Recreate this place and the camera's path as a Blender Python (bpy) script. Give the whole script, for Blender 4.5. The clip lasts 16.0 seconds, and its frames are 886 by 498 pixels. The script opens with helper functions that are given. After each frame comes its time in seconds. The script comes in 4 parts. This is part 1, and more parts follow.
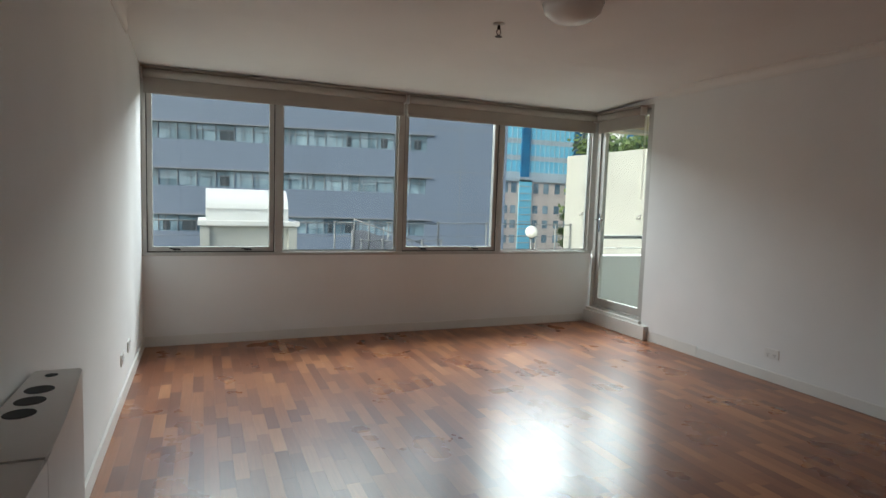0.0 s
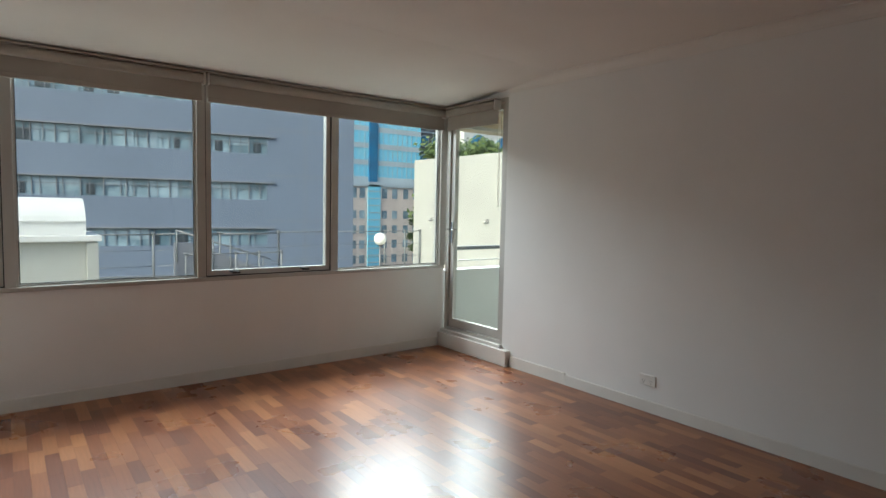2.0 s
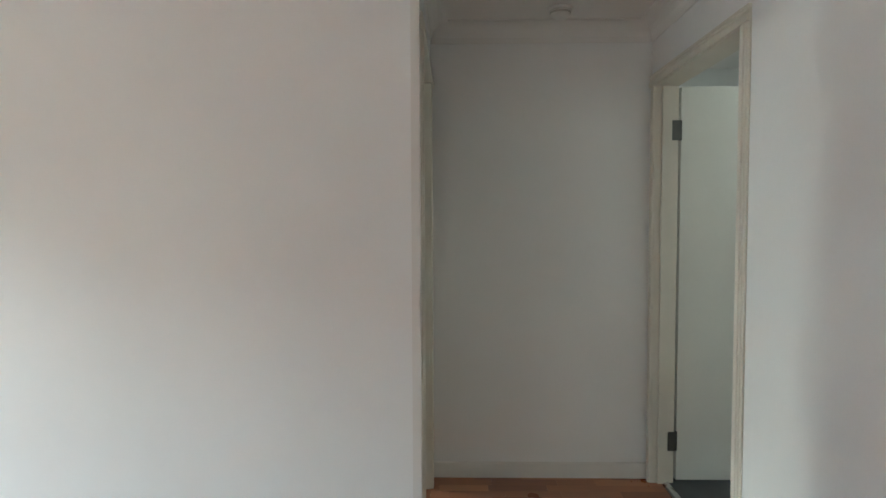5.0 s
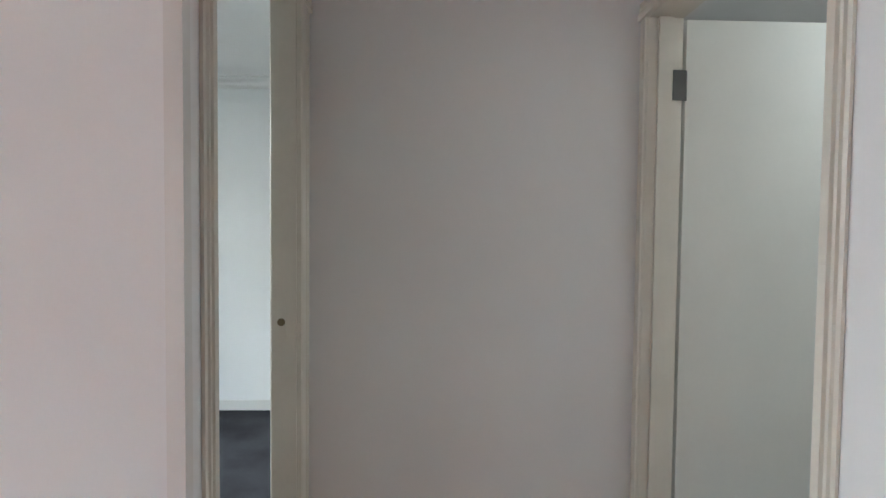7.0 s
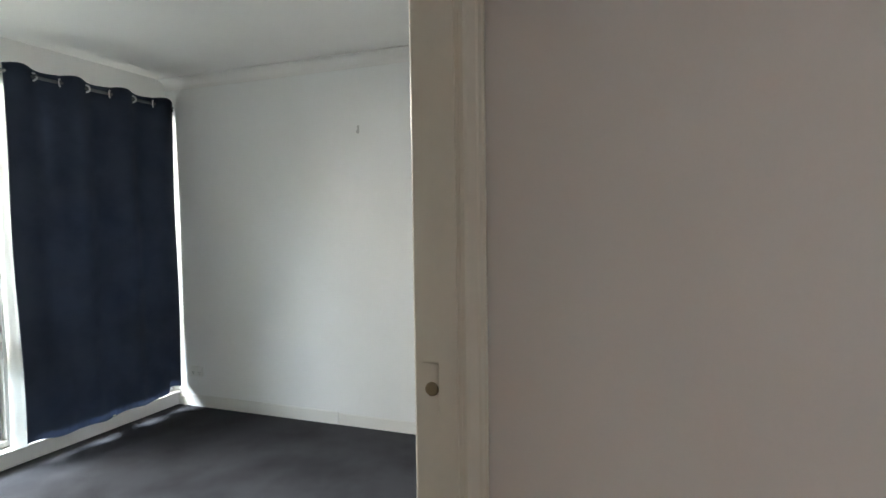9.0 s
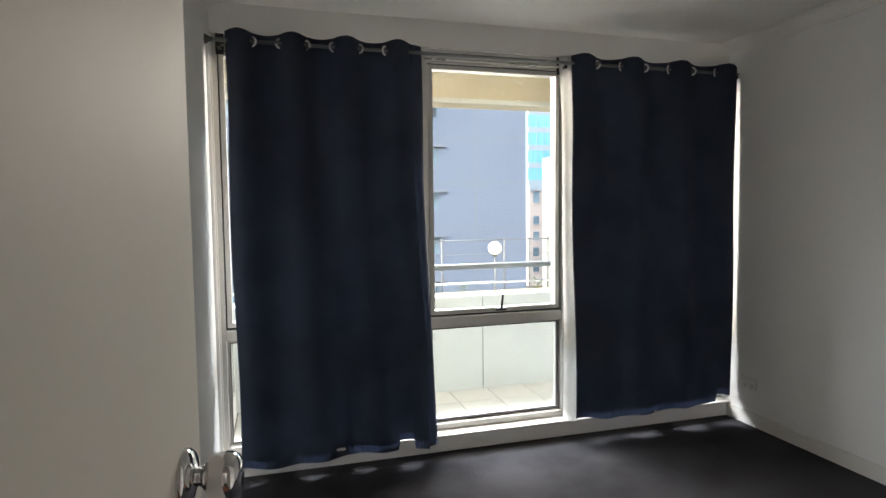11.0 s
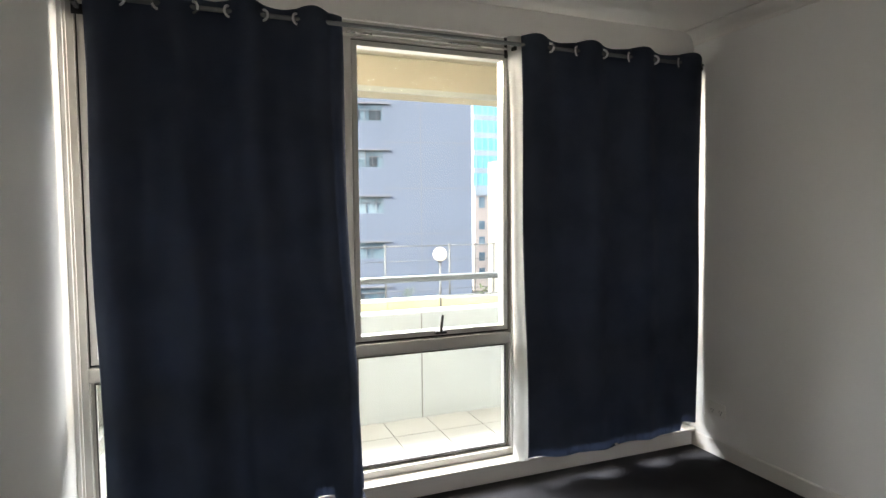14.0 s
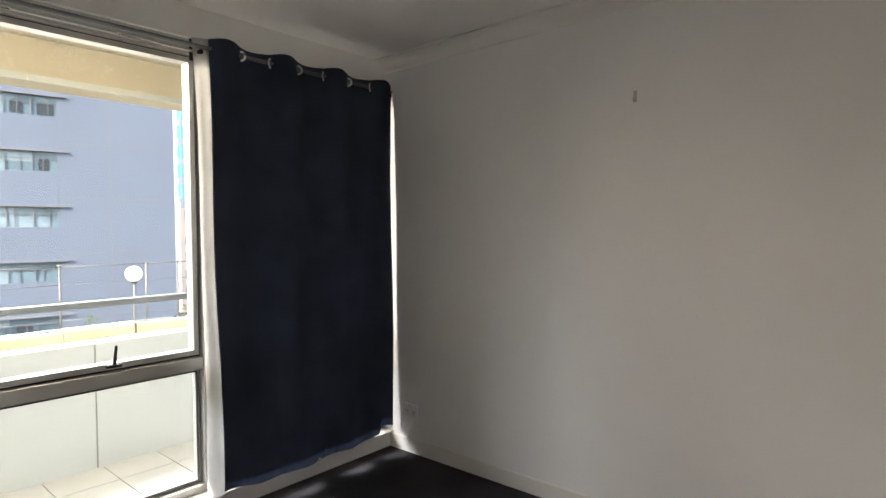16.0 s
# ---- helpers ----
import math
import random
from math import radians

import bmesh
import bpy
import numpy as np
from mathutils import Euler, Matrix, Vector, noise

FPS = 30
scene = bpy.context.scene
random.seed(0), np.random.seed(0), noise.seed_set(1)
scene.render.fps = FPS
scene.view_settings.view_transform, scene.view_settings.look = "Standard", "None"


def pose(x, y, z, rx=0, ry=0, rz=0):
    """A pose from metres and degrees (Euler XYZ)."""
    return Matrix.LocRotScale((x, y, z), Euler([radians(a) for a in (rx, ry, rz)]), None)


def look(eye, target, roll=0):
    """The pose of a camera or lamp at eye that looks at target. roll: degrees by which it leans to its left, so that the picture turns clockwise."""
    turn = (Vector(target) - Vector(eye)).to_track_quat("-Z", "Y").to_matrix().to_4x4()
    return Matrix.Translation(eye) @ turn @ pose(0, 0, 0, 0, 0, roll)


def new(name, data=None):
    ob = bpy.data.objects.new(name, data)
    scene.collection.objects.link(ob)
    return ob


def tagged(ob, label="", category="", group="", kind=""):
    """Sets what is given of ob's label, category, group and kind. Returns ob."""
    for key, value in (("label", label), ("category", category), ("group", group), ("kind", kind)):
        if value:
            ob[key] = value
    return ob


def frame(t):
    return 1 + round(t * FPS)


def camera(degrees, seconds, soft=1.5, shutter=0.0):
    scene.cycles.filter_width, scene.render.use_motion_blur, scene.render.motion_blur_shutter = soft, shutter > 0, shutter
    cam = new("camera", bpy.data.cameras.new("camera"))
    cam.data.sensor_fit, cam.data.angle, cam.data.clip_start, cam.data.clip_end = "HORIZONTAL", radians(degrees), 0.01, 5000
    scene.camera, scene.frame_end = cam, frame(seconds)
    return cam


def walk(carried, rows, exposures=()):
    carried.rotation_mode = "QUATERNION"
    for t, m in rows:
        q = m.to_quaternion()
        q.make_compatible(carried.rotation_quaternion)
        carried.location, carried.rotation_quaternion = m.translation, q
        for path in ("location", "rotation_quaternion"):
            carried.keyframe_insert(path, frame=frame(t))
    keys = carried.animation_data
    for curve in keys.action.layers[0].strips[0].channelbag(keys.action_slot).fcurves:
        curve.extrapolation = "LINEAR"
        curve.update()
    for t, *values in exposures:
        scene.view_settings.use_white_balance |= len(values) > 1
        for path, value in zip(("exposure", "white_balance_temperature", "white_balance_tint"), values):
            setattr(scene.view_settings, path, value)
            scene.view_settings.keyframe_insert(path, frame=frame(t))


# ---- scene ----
cam = camera(75.2, 16.0)
PATH = [
    (0, (-3.975, -5.235, 1.296), (-3.204, -3.398, 1.124), 1.9),
    (0.5, (-3.876, -4.96, 1.305), (-3.015, -3.163, 1.134), 1.9),
    (1, (-3.778, -4.732, 1.31), (-2.728, -3.038, 1.149), 1.7),
    (1.5, (-3.567, -4.565, 1.308), (-2.449, -2.914, 1.157), 1.4),
    (2, (-3.394, -4.409, 1.328), (-2.179, -2.827, 1.187), 1.2),
    (2.5, (-3.242, -4.215, 1.341), (-1.821, -2.812, 1.224), 1.3),
    (3, (-2.984, -4.149, 1.308), (-1.308, -3.061, 1.237), 0.7),
    (3.5, (-2.763, -4.141, 1.324), (-0.948, -3.305, 1.251), 0.4),
    (4, (-2.568, -4.138, 1.331), (-0.671, -3.509, 1.256), -0.3),
    (4.5, (-2.286, -4.121, 1.329), (-0.319, -3.768, 1.255), -0.0),
    (5, (-2.003, -4.098, 1.361), (-0.005, -4.057, 1.267), -0.2),
    (5.2, (-1.895, -4.114, 1.357), (0.102, -4.112, 1.263), -0.1),
    (7.5, (-0.699, -4.418, 1.327), (1.299, -4.482, 1.248), 0.6),
    (8, (-0.438, -4.430, 1.311), (1.553, -4.255, 1.233), 0.4),
    (8.5, (-0.235, -4.367, 1.327), (1.735, -4.036, 1.237), 0.1),
    (9, (-0.051, -4.301, 1.322), (1.812, -3.580, 1.228), -0.8),
    (9.5, (0.084, -4.270, 1.340), (1.708, -3.107, 1.240), -0.7),
    (10, (0.218, -4.188, 1.326), (1.485, -2.646, 1.209), -0.7),
    (12.3, (0.525, -3.675, 1.338), (0.650, -1.683, 1.214), -0.3),
    (12.5, (0.544, -3.639, 1.338), (0.678, -1.647, 1.214), -0.3),
    (13, (0.567, -3.549, 1.339), (0.798, -1.566, 1.212), -0.6),
    (13.5, (0.591, -3.517, 1.342), (1.077, -1.581, 1.221), -1.0),
    (14, (0.624, -3.484, 1.336), (1.350, -1.623, 1.226), -0.5),
    (14.5, (0.655, -3.482, 1.342), (1.623, -1.735, 1.238), -0.6),
    (15, (0.683, -3.489, 1.334), (1.899, -1.904, 1.243), -0.1),
    (15.5, (0.714, -3.482, 1.343), (2.098, -2.041, 1.255), -0.6),
    (16, (0.720, -3.512, 1.339), (2.228, -2.200, 1.272), -0.4),
]
EXPOSURES = [(0, 0.17, 6350, 3), (2.4, 0.2, 6350, 3), (3.0, 0.5, 6350, 3), (4.0, 1.15, 6300, 2), (4.5, 1.6, 5900, -3), (5.0, 2.05, 5700, -7), (7.3, 2.45, 5550, 3), (8.0, 2.45, 5550, 3),
             (8.5, 2.4, 5900, 5), (9.0, 2.25, 6050, 6), (9.5, 1.8, 6500, 10), (10.0, 1.35, 6650, 13), (12.3, 1.3, 6550, 12), (14.0, 1.4, 6800, 13), (16, 1.3, 6950, 15)]
walk(cam, [(t, look(eye, target, roll)) for t, eye, target, roll in PATH], EXPOSURES)
SKY, SUN, LIVING_SKY, BED_SKY, BATH = 0.3, 1.7, 360.0, 31.0, 2.0

# ---- world and sun ----
world = bpy.data.worlds.new("world")
scene.world = world
world.use_nodes = True
wt = world.node_tree
sky = wt.nodes.new("ShaderNodeTexSky")
sky.sky_type = "NISHITA"
sky.sun_disc = False
sky.sun_elevation = radians(36)
sky.sun_rotation = radians(254)
sky.dust_density = 4.0
wt.links.new(sky.outputs["Color"], wt.nodes["Background"].inputs["Color"])
wt.nodes["Background"].inputs["Strength"].default_value = SKY
sun_data = bpy.data.lights.new("sun", "SUN")
sun_data.energy = SUN
sun_data.angle = radians(12)
sun_data.color = (1.0, 0.95, 0.88)
sun = new("sun", sun_data)
sun.matrix_world = look((-45, -13, 34), (0, 0, 0))


def sky_lamp(name, x0, x1, y, z, depth, tilt, watts, colour=(0.92, 0.97, 1.0)):
    """An area lamp at a window head that stands in for the sky's light."""
    d = bpy.data.lights.new(name, "AREA")
    d.shape, d.size, d.size_y, d.energy, d.color = "RECTANGLE", x1 - x0, depth, watts, colour
    ob = new(name, d)
    ob.matrix_world = pose((x0 + x1) / 2, y, z, tilt, 0, 0)
    return ob


sky_lamp("window_skylight", -0.1, 2.6, 2.0, 3.62, 2.0, -75, LIVING_SKY * 1.45)
sky_lamp("window_skylight_west", -4.35, -0.85, 2.0, 3.62, 2.0, -75, LIVING_SKY * 0.65)
sky_lamp("balcony_skylight", 1.15, 2.1, -0.2, 2.2, 0.3, -62, BED_SKY, (1.0, 0.93, 0.83))
sky_lamp("bathroom_light", 0.5, 0.9, -6.3, 2.34, 0.4, 0, BATH, (1.0, 0.97, 0.9))


# ---- materials ----
def material(name, colour, rough=0.5, metal=0.0, grain=0.03, scale=8.0, fine=90.0, bump=0.05, dist=0.002, tint=None, spec=0.5):
    """A surface with variation at a large and a fine scale."""
    m = bpy.data.materials.new(name)
    m.use_nodes = True
    nt = m.node_tree
    b = nt.nodes["Principled BSDF"]
    co = nt.nodes.new("ShaderNodeTexCoord")
    big, small = nt.nodes.new("ShaderNodeTexNoise"), nt.nodes.new("ShaderNodeTexNoise")
    big.inputs["Scale"].default_value, small.inputs["Scale"].default_value = scale, fine
    big.inputs["Detail"].default_value, small.inputs["Detail"].default_value = 5, 3
    for n in (big, small):
        nt.links.new(co.outputs["Object"], n.inputs["Vector"])
    mix = nt.nodes.new("ShaderNodeMix")
    mix.data_type = "RGBA"
    other = tint or tuple(c * (1 - 5 * grain) for c in colour)
    mix.inputs[6].default_value, mix.inputs[7].default_value = (*colour, 1), (*other, 1)
    ramp = nt.nodes.new("ShaderNodeMapRange")
    ramp.inputs["From Min"].default_value, ramp.inputs["From Max"].default_value = 0.42, 0.72
    nt.links.new(big.outputs["Fac"], ramp.inputs["Value"])
    add = nt.nodes.new("ShaderNodeMath")
    add.operation = "MULTIPLY_ADD"
    add.inputs[1].default_value, add.inputs[2].default_value = 0.5, -0.15
    nt.links.new(small.outputs["Fac"], add.inputs[0])
    add2 = nt.nodes.new("ShaderNodeMath")
    add2.use_clamp = True
    nt.links.new(ramp.outputs["Result"], add2.inputs[0])
    nt.links.new(add.outputs[0], add2.inputs[1])
    nt.links.new(add2.outputs[0], mix.inputs[0])
    nt.links.new(mix.outputs[2], b.inputs["Base Color"])
    rr = nt.nodes.new("ShaderNodeMapRange")
    rr.inputs["To Min"].default_value, rr.inputs["To Max"].default_value = rough * 0.88, min(1, rough * 1.12)
    nt.links.new(big.outputs["Fac"], rr.inputs["Value"])
    nt.links.new(rr.outputs["Result"], b.inputs["Roughness"])
    b.inputs["Metallic"].default_value = metal
    b.inputs["Specular IOR Level"].default_value = spec
    if bump:
        bn = nt.nodes.new("ShaderNodeBump")
        bn.inputs["Strength"].default_value, bn.inputs["Distance"].default_value = bump, dist
        nt.links.new(small.outputs["Fac"], bn.inputs["Height"])
        nt.links.new(bn.outputs["Normal"], b.inputs["Normal"])
    return m


def glass_material(name, tint, rough=0.0, base=0.025):
    m = bpy.data.materials.new(name)
    m.use_nodes = True
    nt = m.node_tree
    nt.nodes.remove(nt.nodes["Principled BSDF"])
    tr, gl, mx, fr, pw, ma = (nt.nodes.new("ShaderNode" + k) for k in ("BsdfTransparent", "BsdfGlossy", "MixShader", "LayerWeight", "Math", "Math"))
    tr.inputs["Color"].default_value = (*tint, 1)
    gl.inputs["Roughness"].default_value = rough
    pw.operation, pw.inputs[1].default_value = "POWER", 5.0
    ma.operation, ma.inputs[1].default_value, ma.inputs[2].default_value = "MULTIPLY_ADD", 0.5, base
    nt.links.new(fr.outputs["Facing"], pw.inputs[0])
    nt.links.new(pw.outputs[0], ma.inputs[0])
    nt.links.new(ma.outputs[0], mx.inputs[0])
    nt.links.new(tr.outputs[0], mx.inputs[1])
    nt.links.new(gl.outputs[0], mx.inputs[2])
    nt.links.new(mx.outputs[0], nt.nodes["Material Output"].inputs["Surface"])
    return m


def laminate_material():
    m = bpy.data.materials.new("laminate")
    m.use_nodes = True
    nt = m.node_tree
    b = nt.nodes["Principled BSDF"]
    info, geo, co = (nt.nodes.new("ShaderNode" + k) for k in ("ObjectInfo", "NewGeometry", "TexCoord"))
    s = nt.nodes.new("ShaderNodeMath")
    nt.links.new(info.outputs["Random"], s.inputs[0])
    nt.links.new(geo.outputs["Random Per Island"], s.inputs[1])
    f = nt.nodes.new("ShaderNodeMath")
    f.operation = "FRACT"
    nt.links.new(s.outputs[0], f.inputs[0])
    ramp = nt.nodes.new("ShaderNodeValToRGB")
    els = ramp.color_ramp.elements
    els[0].position, els[0].color = 0.0, (0.15, 0.050, 0.026, 1)
    els[1].position, els[1].color = 1.0, (0.40, 0.175, 0.075, 1)
    for p, c in ((0.3, (0.21, 0.074, 0.035)), (0.6, (0.265, 0.098, 0.043)), (0.85, (0.32, 0.128, 0.054))):
        e = els.new(p)
        e.color = (*c, 1)
    nt.links.new(f.outputs[0], ramp.inputs[0])
    mp = nt.nodes.new("ShaderNodeMapping")
    mp.inputs["Scale"].default_value = (90, 5, 20)
    nt.links.new(geo.outputs["Position"], mp.inputs["Vector"])
    grain = nt.nodes.new("ShaderNodeTexNoise")
    grain.inputs["Scale"].default_value, grain.inputs["Detail"].default_value = 1.0, 6
    nt.links.new(mp.outputs[0], grain.inputs["Vector"])
    mr = nt.nodes.new("ShaderNodeMapRange")
    mr.inputs["To Min"].default_value, mr.inputs["To Max"].default_value = 0.72, 1.22
    nt.links.new(grain.outputs["Fac"], mr.inputs["Value"])
    mul = nt.nodes.new("ShaderNodeMix")
    mul.data_type, mul.blend_type = "RGBA", "MULTIPLY"
    mul.inputs[0].default_value = 1.0
    nt.links.new(ramp.outputs[0], mul.inputs[6])
    nt.links.new(mr.outputs[0], mul.inputs[7])
    nt.links.new(mul.outputs[2], b.inputs["Base Color"])
    wear = nt.nodes.new("ShaderNodeTexNoise")
    wear.inputs["Scale"].default_value, wear.inputs["Detail"].default_value = 2.3, 6
    nt.links.new(geo.outputs["Position"], wear.inputs["Vector"])
    wr = nt.nodes.new("ShaderNodeMapRange")
    wr.inputs["To Min"].default_value, wr.inputs["To Max"].default_value = 0.23, 0.34
    b.inputs["Specular IOR Level"].default_value = 0.6
    nt.links.new(wear.outputs["Fac"], wr.inputs["Value"])
    nt.links.new(wr.outputs[0], b.inputs["Roughness"])
    bn = nt.nodes.new("ShaderNodeBump")
    bn.inputs["Strength"].default_value, bn.inputs["Distance"].default_value = 0.06, 0.001
    nt.links.new(grain.outputs["Fac"], bn.inputs["Height"])
    nt.links.new(bn.outputs[0], b.inputs["Normal"])
    return m


PAINT = material("wall_paint", (0.83, 0.825, 0.81), 0.58, grain=0.012, scale=1.3, fine=160, bump=0.06, dist=0.0015)
CEIL = material("ceiling_paint", (0.82, 0.80, 0.77), 0.8, grain=0.012, scale=1.1, fine=140, bump=0.05)
TRIM = material("trim_enamel", (0.76, 0.74, 0.70), 0.3, grain=0.015, scale=3, fine=60, bump=0.03)
CREAM = material("cream_enamel", (0.73, 0.69, 0.60), 0.4, grain=0.02, scale=3, fine=60, bump=0.03)
DOORW = material("door_enamel", (0.74, 0.73, 0.67), 0.6, grain=0.015, scale=2, fine=70, bump=0.03)
ALU = material("anodised_aluminium", (0.54, 0.53, 0.50), 0.42, 0.3, grain=0.02, scale=4, fine=120, bump=0.02)
GASKET = material("rubber_gasket", (0.02, 0.02, 0.02), 0.6, grain=0.05)
BLIND = material("blind_fabric", (0.42, 0.38, 0.33), 0.8, grain=0.02, scale=3, fine=300, bump=0.2, dist=0.001)
STEEL = material("brushed_steel", (0.55, 0.54, 0.52), 0.28, 0.9, grain=0.02, fine=200)
CHROME = material("chrome", (0.75, 0.75, 0.76), 0.07, 1.0, grain=0.01, bump=0)
DARKM = material("dark_metal", (0.03, 0.03, 0.032), 0.4, 0.5, grain=0.03)
EYELET = material("satin_eyelet", (0.8, 0.8, 0.8), 0.28, 0.7, grain=0.01, bump=0)
RAILM = material("grey_painted_steel", (0.20, 0.21, 0.22), 0.5, 0.2, grain=0.03)
PLASTIC = material("white_plastic", (0.78, 0.77, 0.74), 0.35, grain=0.01, bump=0.0)
HINGE = material("dull_steel", (0.16, 0.155, 0.145), 0.4, 0.85, grain=0.05, fine=150)
HOLE = material("dark_void", (0.012, 0.011, 0.010), 0.8, grain=0.05)
HEATER = material("heater_enamel", (0.66, 0.63, 0.60), 0.4, grain=0.015, scale=4, fine=200, bump=0.03)
CARPET = material("charcoal_carpet", (0.055, 0.054, 0.060), 0.95, grain=0.09, scale=3.0, fine=420, bump=0.9, dist=0.006, spec=0.1)
CLOTH = material("navy_blockout_cloth", (0.070, 0.088, 0.130), 0.8, grain=0.05, scale=5, fine=500, bump=0.3, dist=0.0008, spec=0.25)
LINING = material("white_lining", (0.72, 0.72, 0.70), 0.85, grain=0.015, scale=6, fine=400, bump=0.2, dist=0.0008)
GLASS = glass_material("window_glass", (0.93, 0.96, 0.95))
OPAL = material("opal_glass", (0.85, 0.84, 0.80), 0.2, grain=0.01, bump=0)
RENDER = material("cream_render", (0.40, 0.41, 0.385), 0.9, grain=0.025, scale=0.9, fine=70, bump=0.25, dist=0.004)
WHITER = material("white_render", (0.64, 0.65, 0.64), 0.85, grain=0.02, scale=1.4, fine=70, bump=0.2, dist=0.003)
BEIGE = material("beige_soffit", (0.44, 0.38, 0.28), 0.9, grain=0.025, scale=1.2, fine=60, bump=0.2)
TILE = material("balcony_tile", (0.56, 0.55, 0.52), 0.5, grain=0.03, scale=3, fine=80, bump=0.05)
GROUT = material("grout", (0.32, 0.31, 0.29), 0.9, grain=0.04)
BTILE = material("slate_tile", (0.06, 0.065, 0.07), 0.45, grain=0.06, scale=6)
FACADE = material("blue_grey_cladding", (0.15, 0.19, 0.265), 0.65, grain=0.014, scale=0.25, fine=1.2, bump=0.05)
FACADE2 = material("grey_slab_edge", (0.20, 0.21, 0.24), 0.7, grain=0.03, scale=0.3, fine=4)
# the pale tint patches put reflections into the panes' colour
OFFICE = material("office_glass", (0.09, 0.15, 0.20), 0.08, grain=0.12, scale=0.35, fine=1.2, bump=0.0, tint=(0.34, 0.46, 0.54))
TOWERG = material("sky_blue_glass", (0.20, 0.60, 0.82), 0.1, grain=0.03, scale=0.3, fine=2, bump=0.0, tint=(0.26, 0.64, 0.80))
TOWERD = material("deep_blue_glass", (0.03, 0.12, 0.24), 0.12, grain=0.05, scale=0.4, fine=2, bump=0.0, tint=(0.03, 0.2, 0.4))
TOWERS = material("tower_spandrel", (0.42, 0.50, 0.57), 0.6, grain=0.03, scale=0.3, fine=3)
PINK = material("pink_stone", (0.66, 0.58, 0.54), 0.8, grain=0.03, scale=0.4, fine=6)
DARKB = material("dark_concrete", (0.11, 0.12, 0.13), 0.8, grain=0.04, scale=0.4, fine=5)
PALE = material("pale_concrete", (0.62, 0.62, 0.60), 0.85, grain=0.03, scale=0.4, fine=5)
OBLIND = material("office_blind", (0.27, 0.36, 0.43), 0.7, grain=0.05, scale=0.8, fine=6)
# near-black colour for the shade of rooms behind the office windows
OFFICED = material("painted_room_shade", (0.035, 0.05, 0.065), 0.5, grain=0.06, scale=1.5, fine=8, bump=0)
KNOT = material("tarnished_brass", (0.30, 0.24, 0.15), 0.5, 0.6, grain=0.05)
PAVE = material("terrace_paving", (0.36, 0.34, 0.29), 0.9, grain=0.04, scale=0.7, fine=20, bump=0.2)
# the yellow light on the kerb is put into its base colour
KERB = material("yellow_lit_kerb", (0.62, 0.55, 0.34), 0.9, grain=0.04, scale=1.0, fine=25, bump=0.2)
ASPHALT = material("asphalt", (0.055, 0.055, 0.058), 0.9, grain=0.05, scale=0.6, fine=30, bump=0.3)
LEAF = material("foliage", (0.12, 0.17, 0.045), 0.6, grain=0.08, scale=3, fine=20, bump=0, tint=(0.045, 0.085, 0.02))
BARK = material("bark", (0.13, 0.10, 0.07), 0.9, grain=0.06, scale=5, fine=40, bump=0.4)
WOOD = laminate_material()
UNDER = material("underlay", (0.12, 0.05, 0.03), 0.6, grain=0.05)


# ---- mesh helpers ----
def box(bm, x0, x1, y0, y1, z0, z1, bevel=0.0):
    v = [bm.verts.new((x, y, z)) for z in (z0, z1) for y in (y0, y1) for x in (x0, x1)]
    for f in ((0, 2, 3, 1), (4, 5, 7, 6), (0, 1, 5, 4), (2, 6, 7, 3), (0, 4, 6, 2), (1, 3, 7, 5)):
        bm.faces.new([v[i] for i in f])
    if bevel:
        edges = {e for q in v for e in q.link_edges}
        bmesh.ops.bevel(bm, geom=list(edges), offset=bevel, segments=2, affect="EDGES", profile=0.6)
    return bm


def boxed(*dims, bevel=0.0):
    return box(bmesh.new(), *dims, bevel=bevel)


def tube(bm, a, b, r, n=12, r2=None):
    a, b = Vector(a), Vector(b)
    q = (b - a).to_track_quat("Z", "Y")
    rings = []
    for p, rad in ((a, r), (b, r if r2 is None else r2)):
        rings.append([bm.verts.new(p + q @ Vector((rad * math.cos(2 * math.pi * i / n), rad * math.sin(2 * math.pi * i / n), 0))) for i in range(n)])
    for i in range(n):
        f = bm.faces.new((rings[0][i], rings[0][(i + 1) % n], rings[1][(i + 1) % n], rings[1][i]))
        f.smooth = True
    bm.faces.new(rings[0][::-1])
    bm.faces.new(rings[1])
    return bm


def lathe(bm, profile, m, n=24):
    """Turn (radius, height) pairs about z, then place by m."""
    rings = []
    for r, h in profile:
        rings.append([bm.verts.new(m @ Vector((r * math.cos(2 * math.pi * i / n), r * math.sin(2 * math.pi * i / n), h))) for i in range(n)])
    for a, b in zip(rings, rings[1:]):
        for i in range(n):
            f = bm.faces.new((a[i], a[(i + 1) % n], b[(i + 1) % n], b[i]))
            f.smooth = True
    bm.faces.new(rings[0][::-1])
    bm.faces.new(rings[-1])
    return bm


def prism(bm, outline, axis, a, b):
    """Extrude a 2D outline along an axis: x (y,z), y (x,z) or z (x,y)."""
    def put(p, k):
        return {"x": (k, p[0], p[1]), "y": (p[0], k, p[1]), "z": (p[0], p[1], k)}[axis]
    lo, hi = ([bm.verts.new(put(p, k)) for p in outline] for k in (a, b))
    for i in range(len(outline)):
        j = (i + 1) % len(outline)
        bm.faces.new((lo[i], lo[j], hi[j], hi[i]))
    bm.faces.new(lo[::-1])
    bm.faces.new(hi)
    return bm


def part(name, bm, mat, parent=None, label=""):
    bmesh.ops.recalc_face_normals(bm, faces=bm.faces)
    me = bpy.data.meshes.new(name)
    bm.to_mesh(me)
    bm.free()
    me.materials.append(mat)
    ob = new(name, me)
    if parent is not None:
        ob.parent = parent
        ob.matrix_parent_inverse = parent.matrix_basis.inverted()
    return tagged(ob, label)


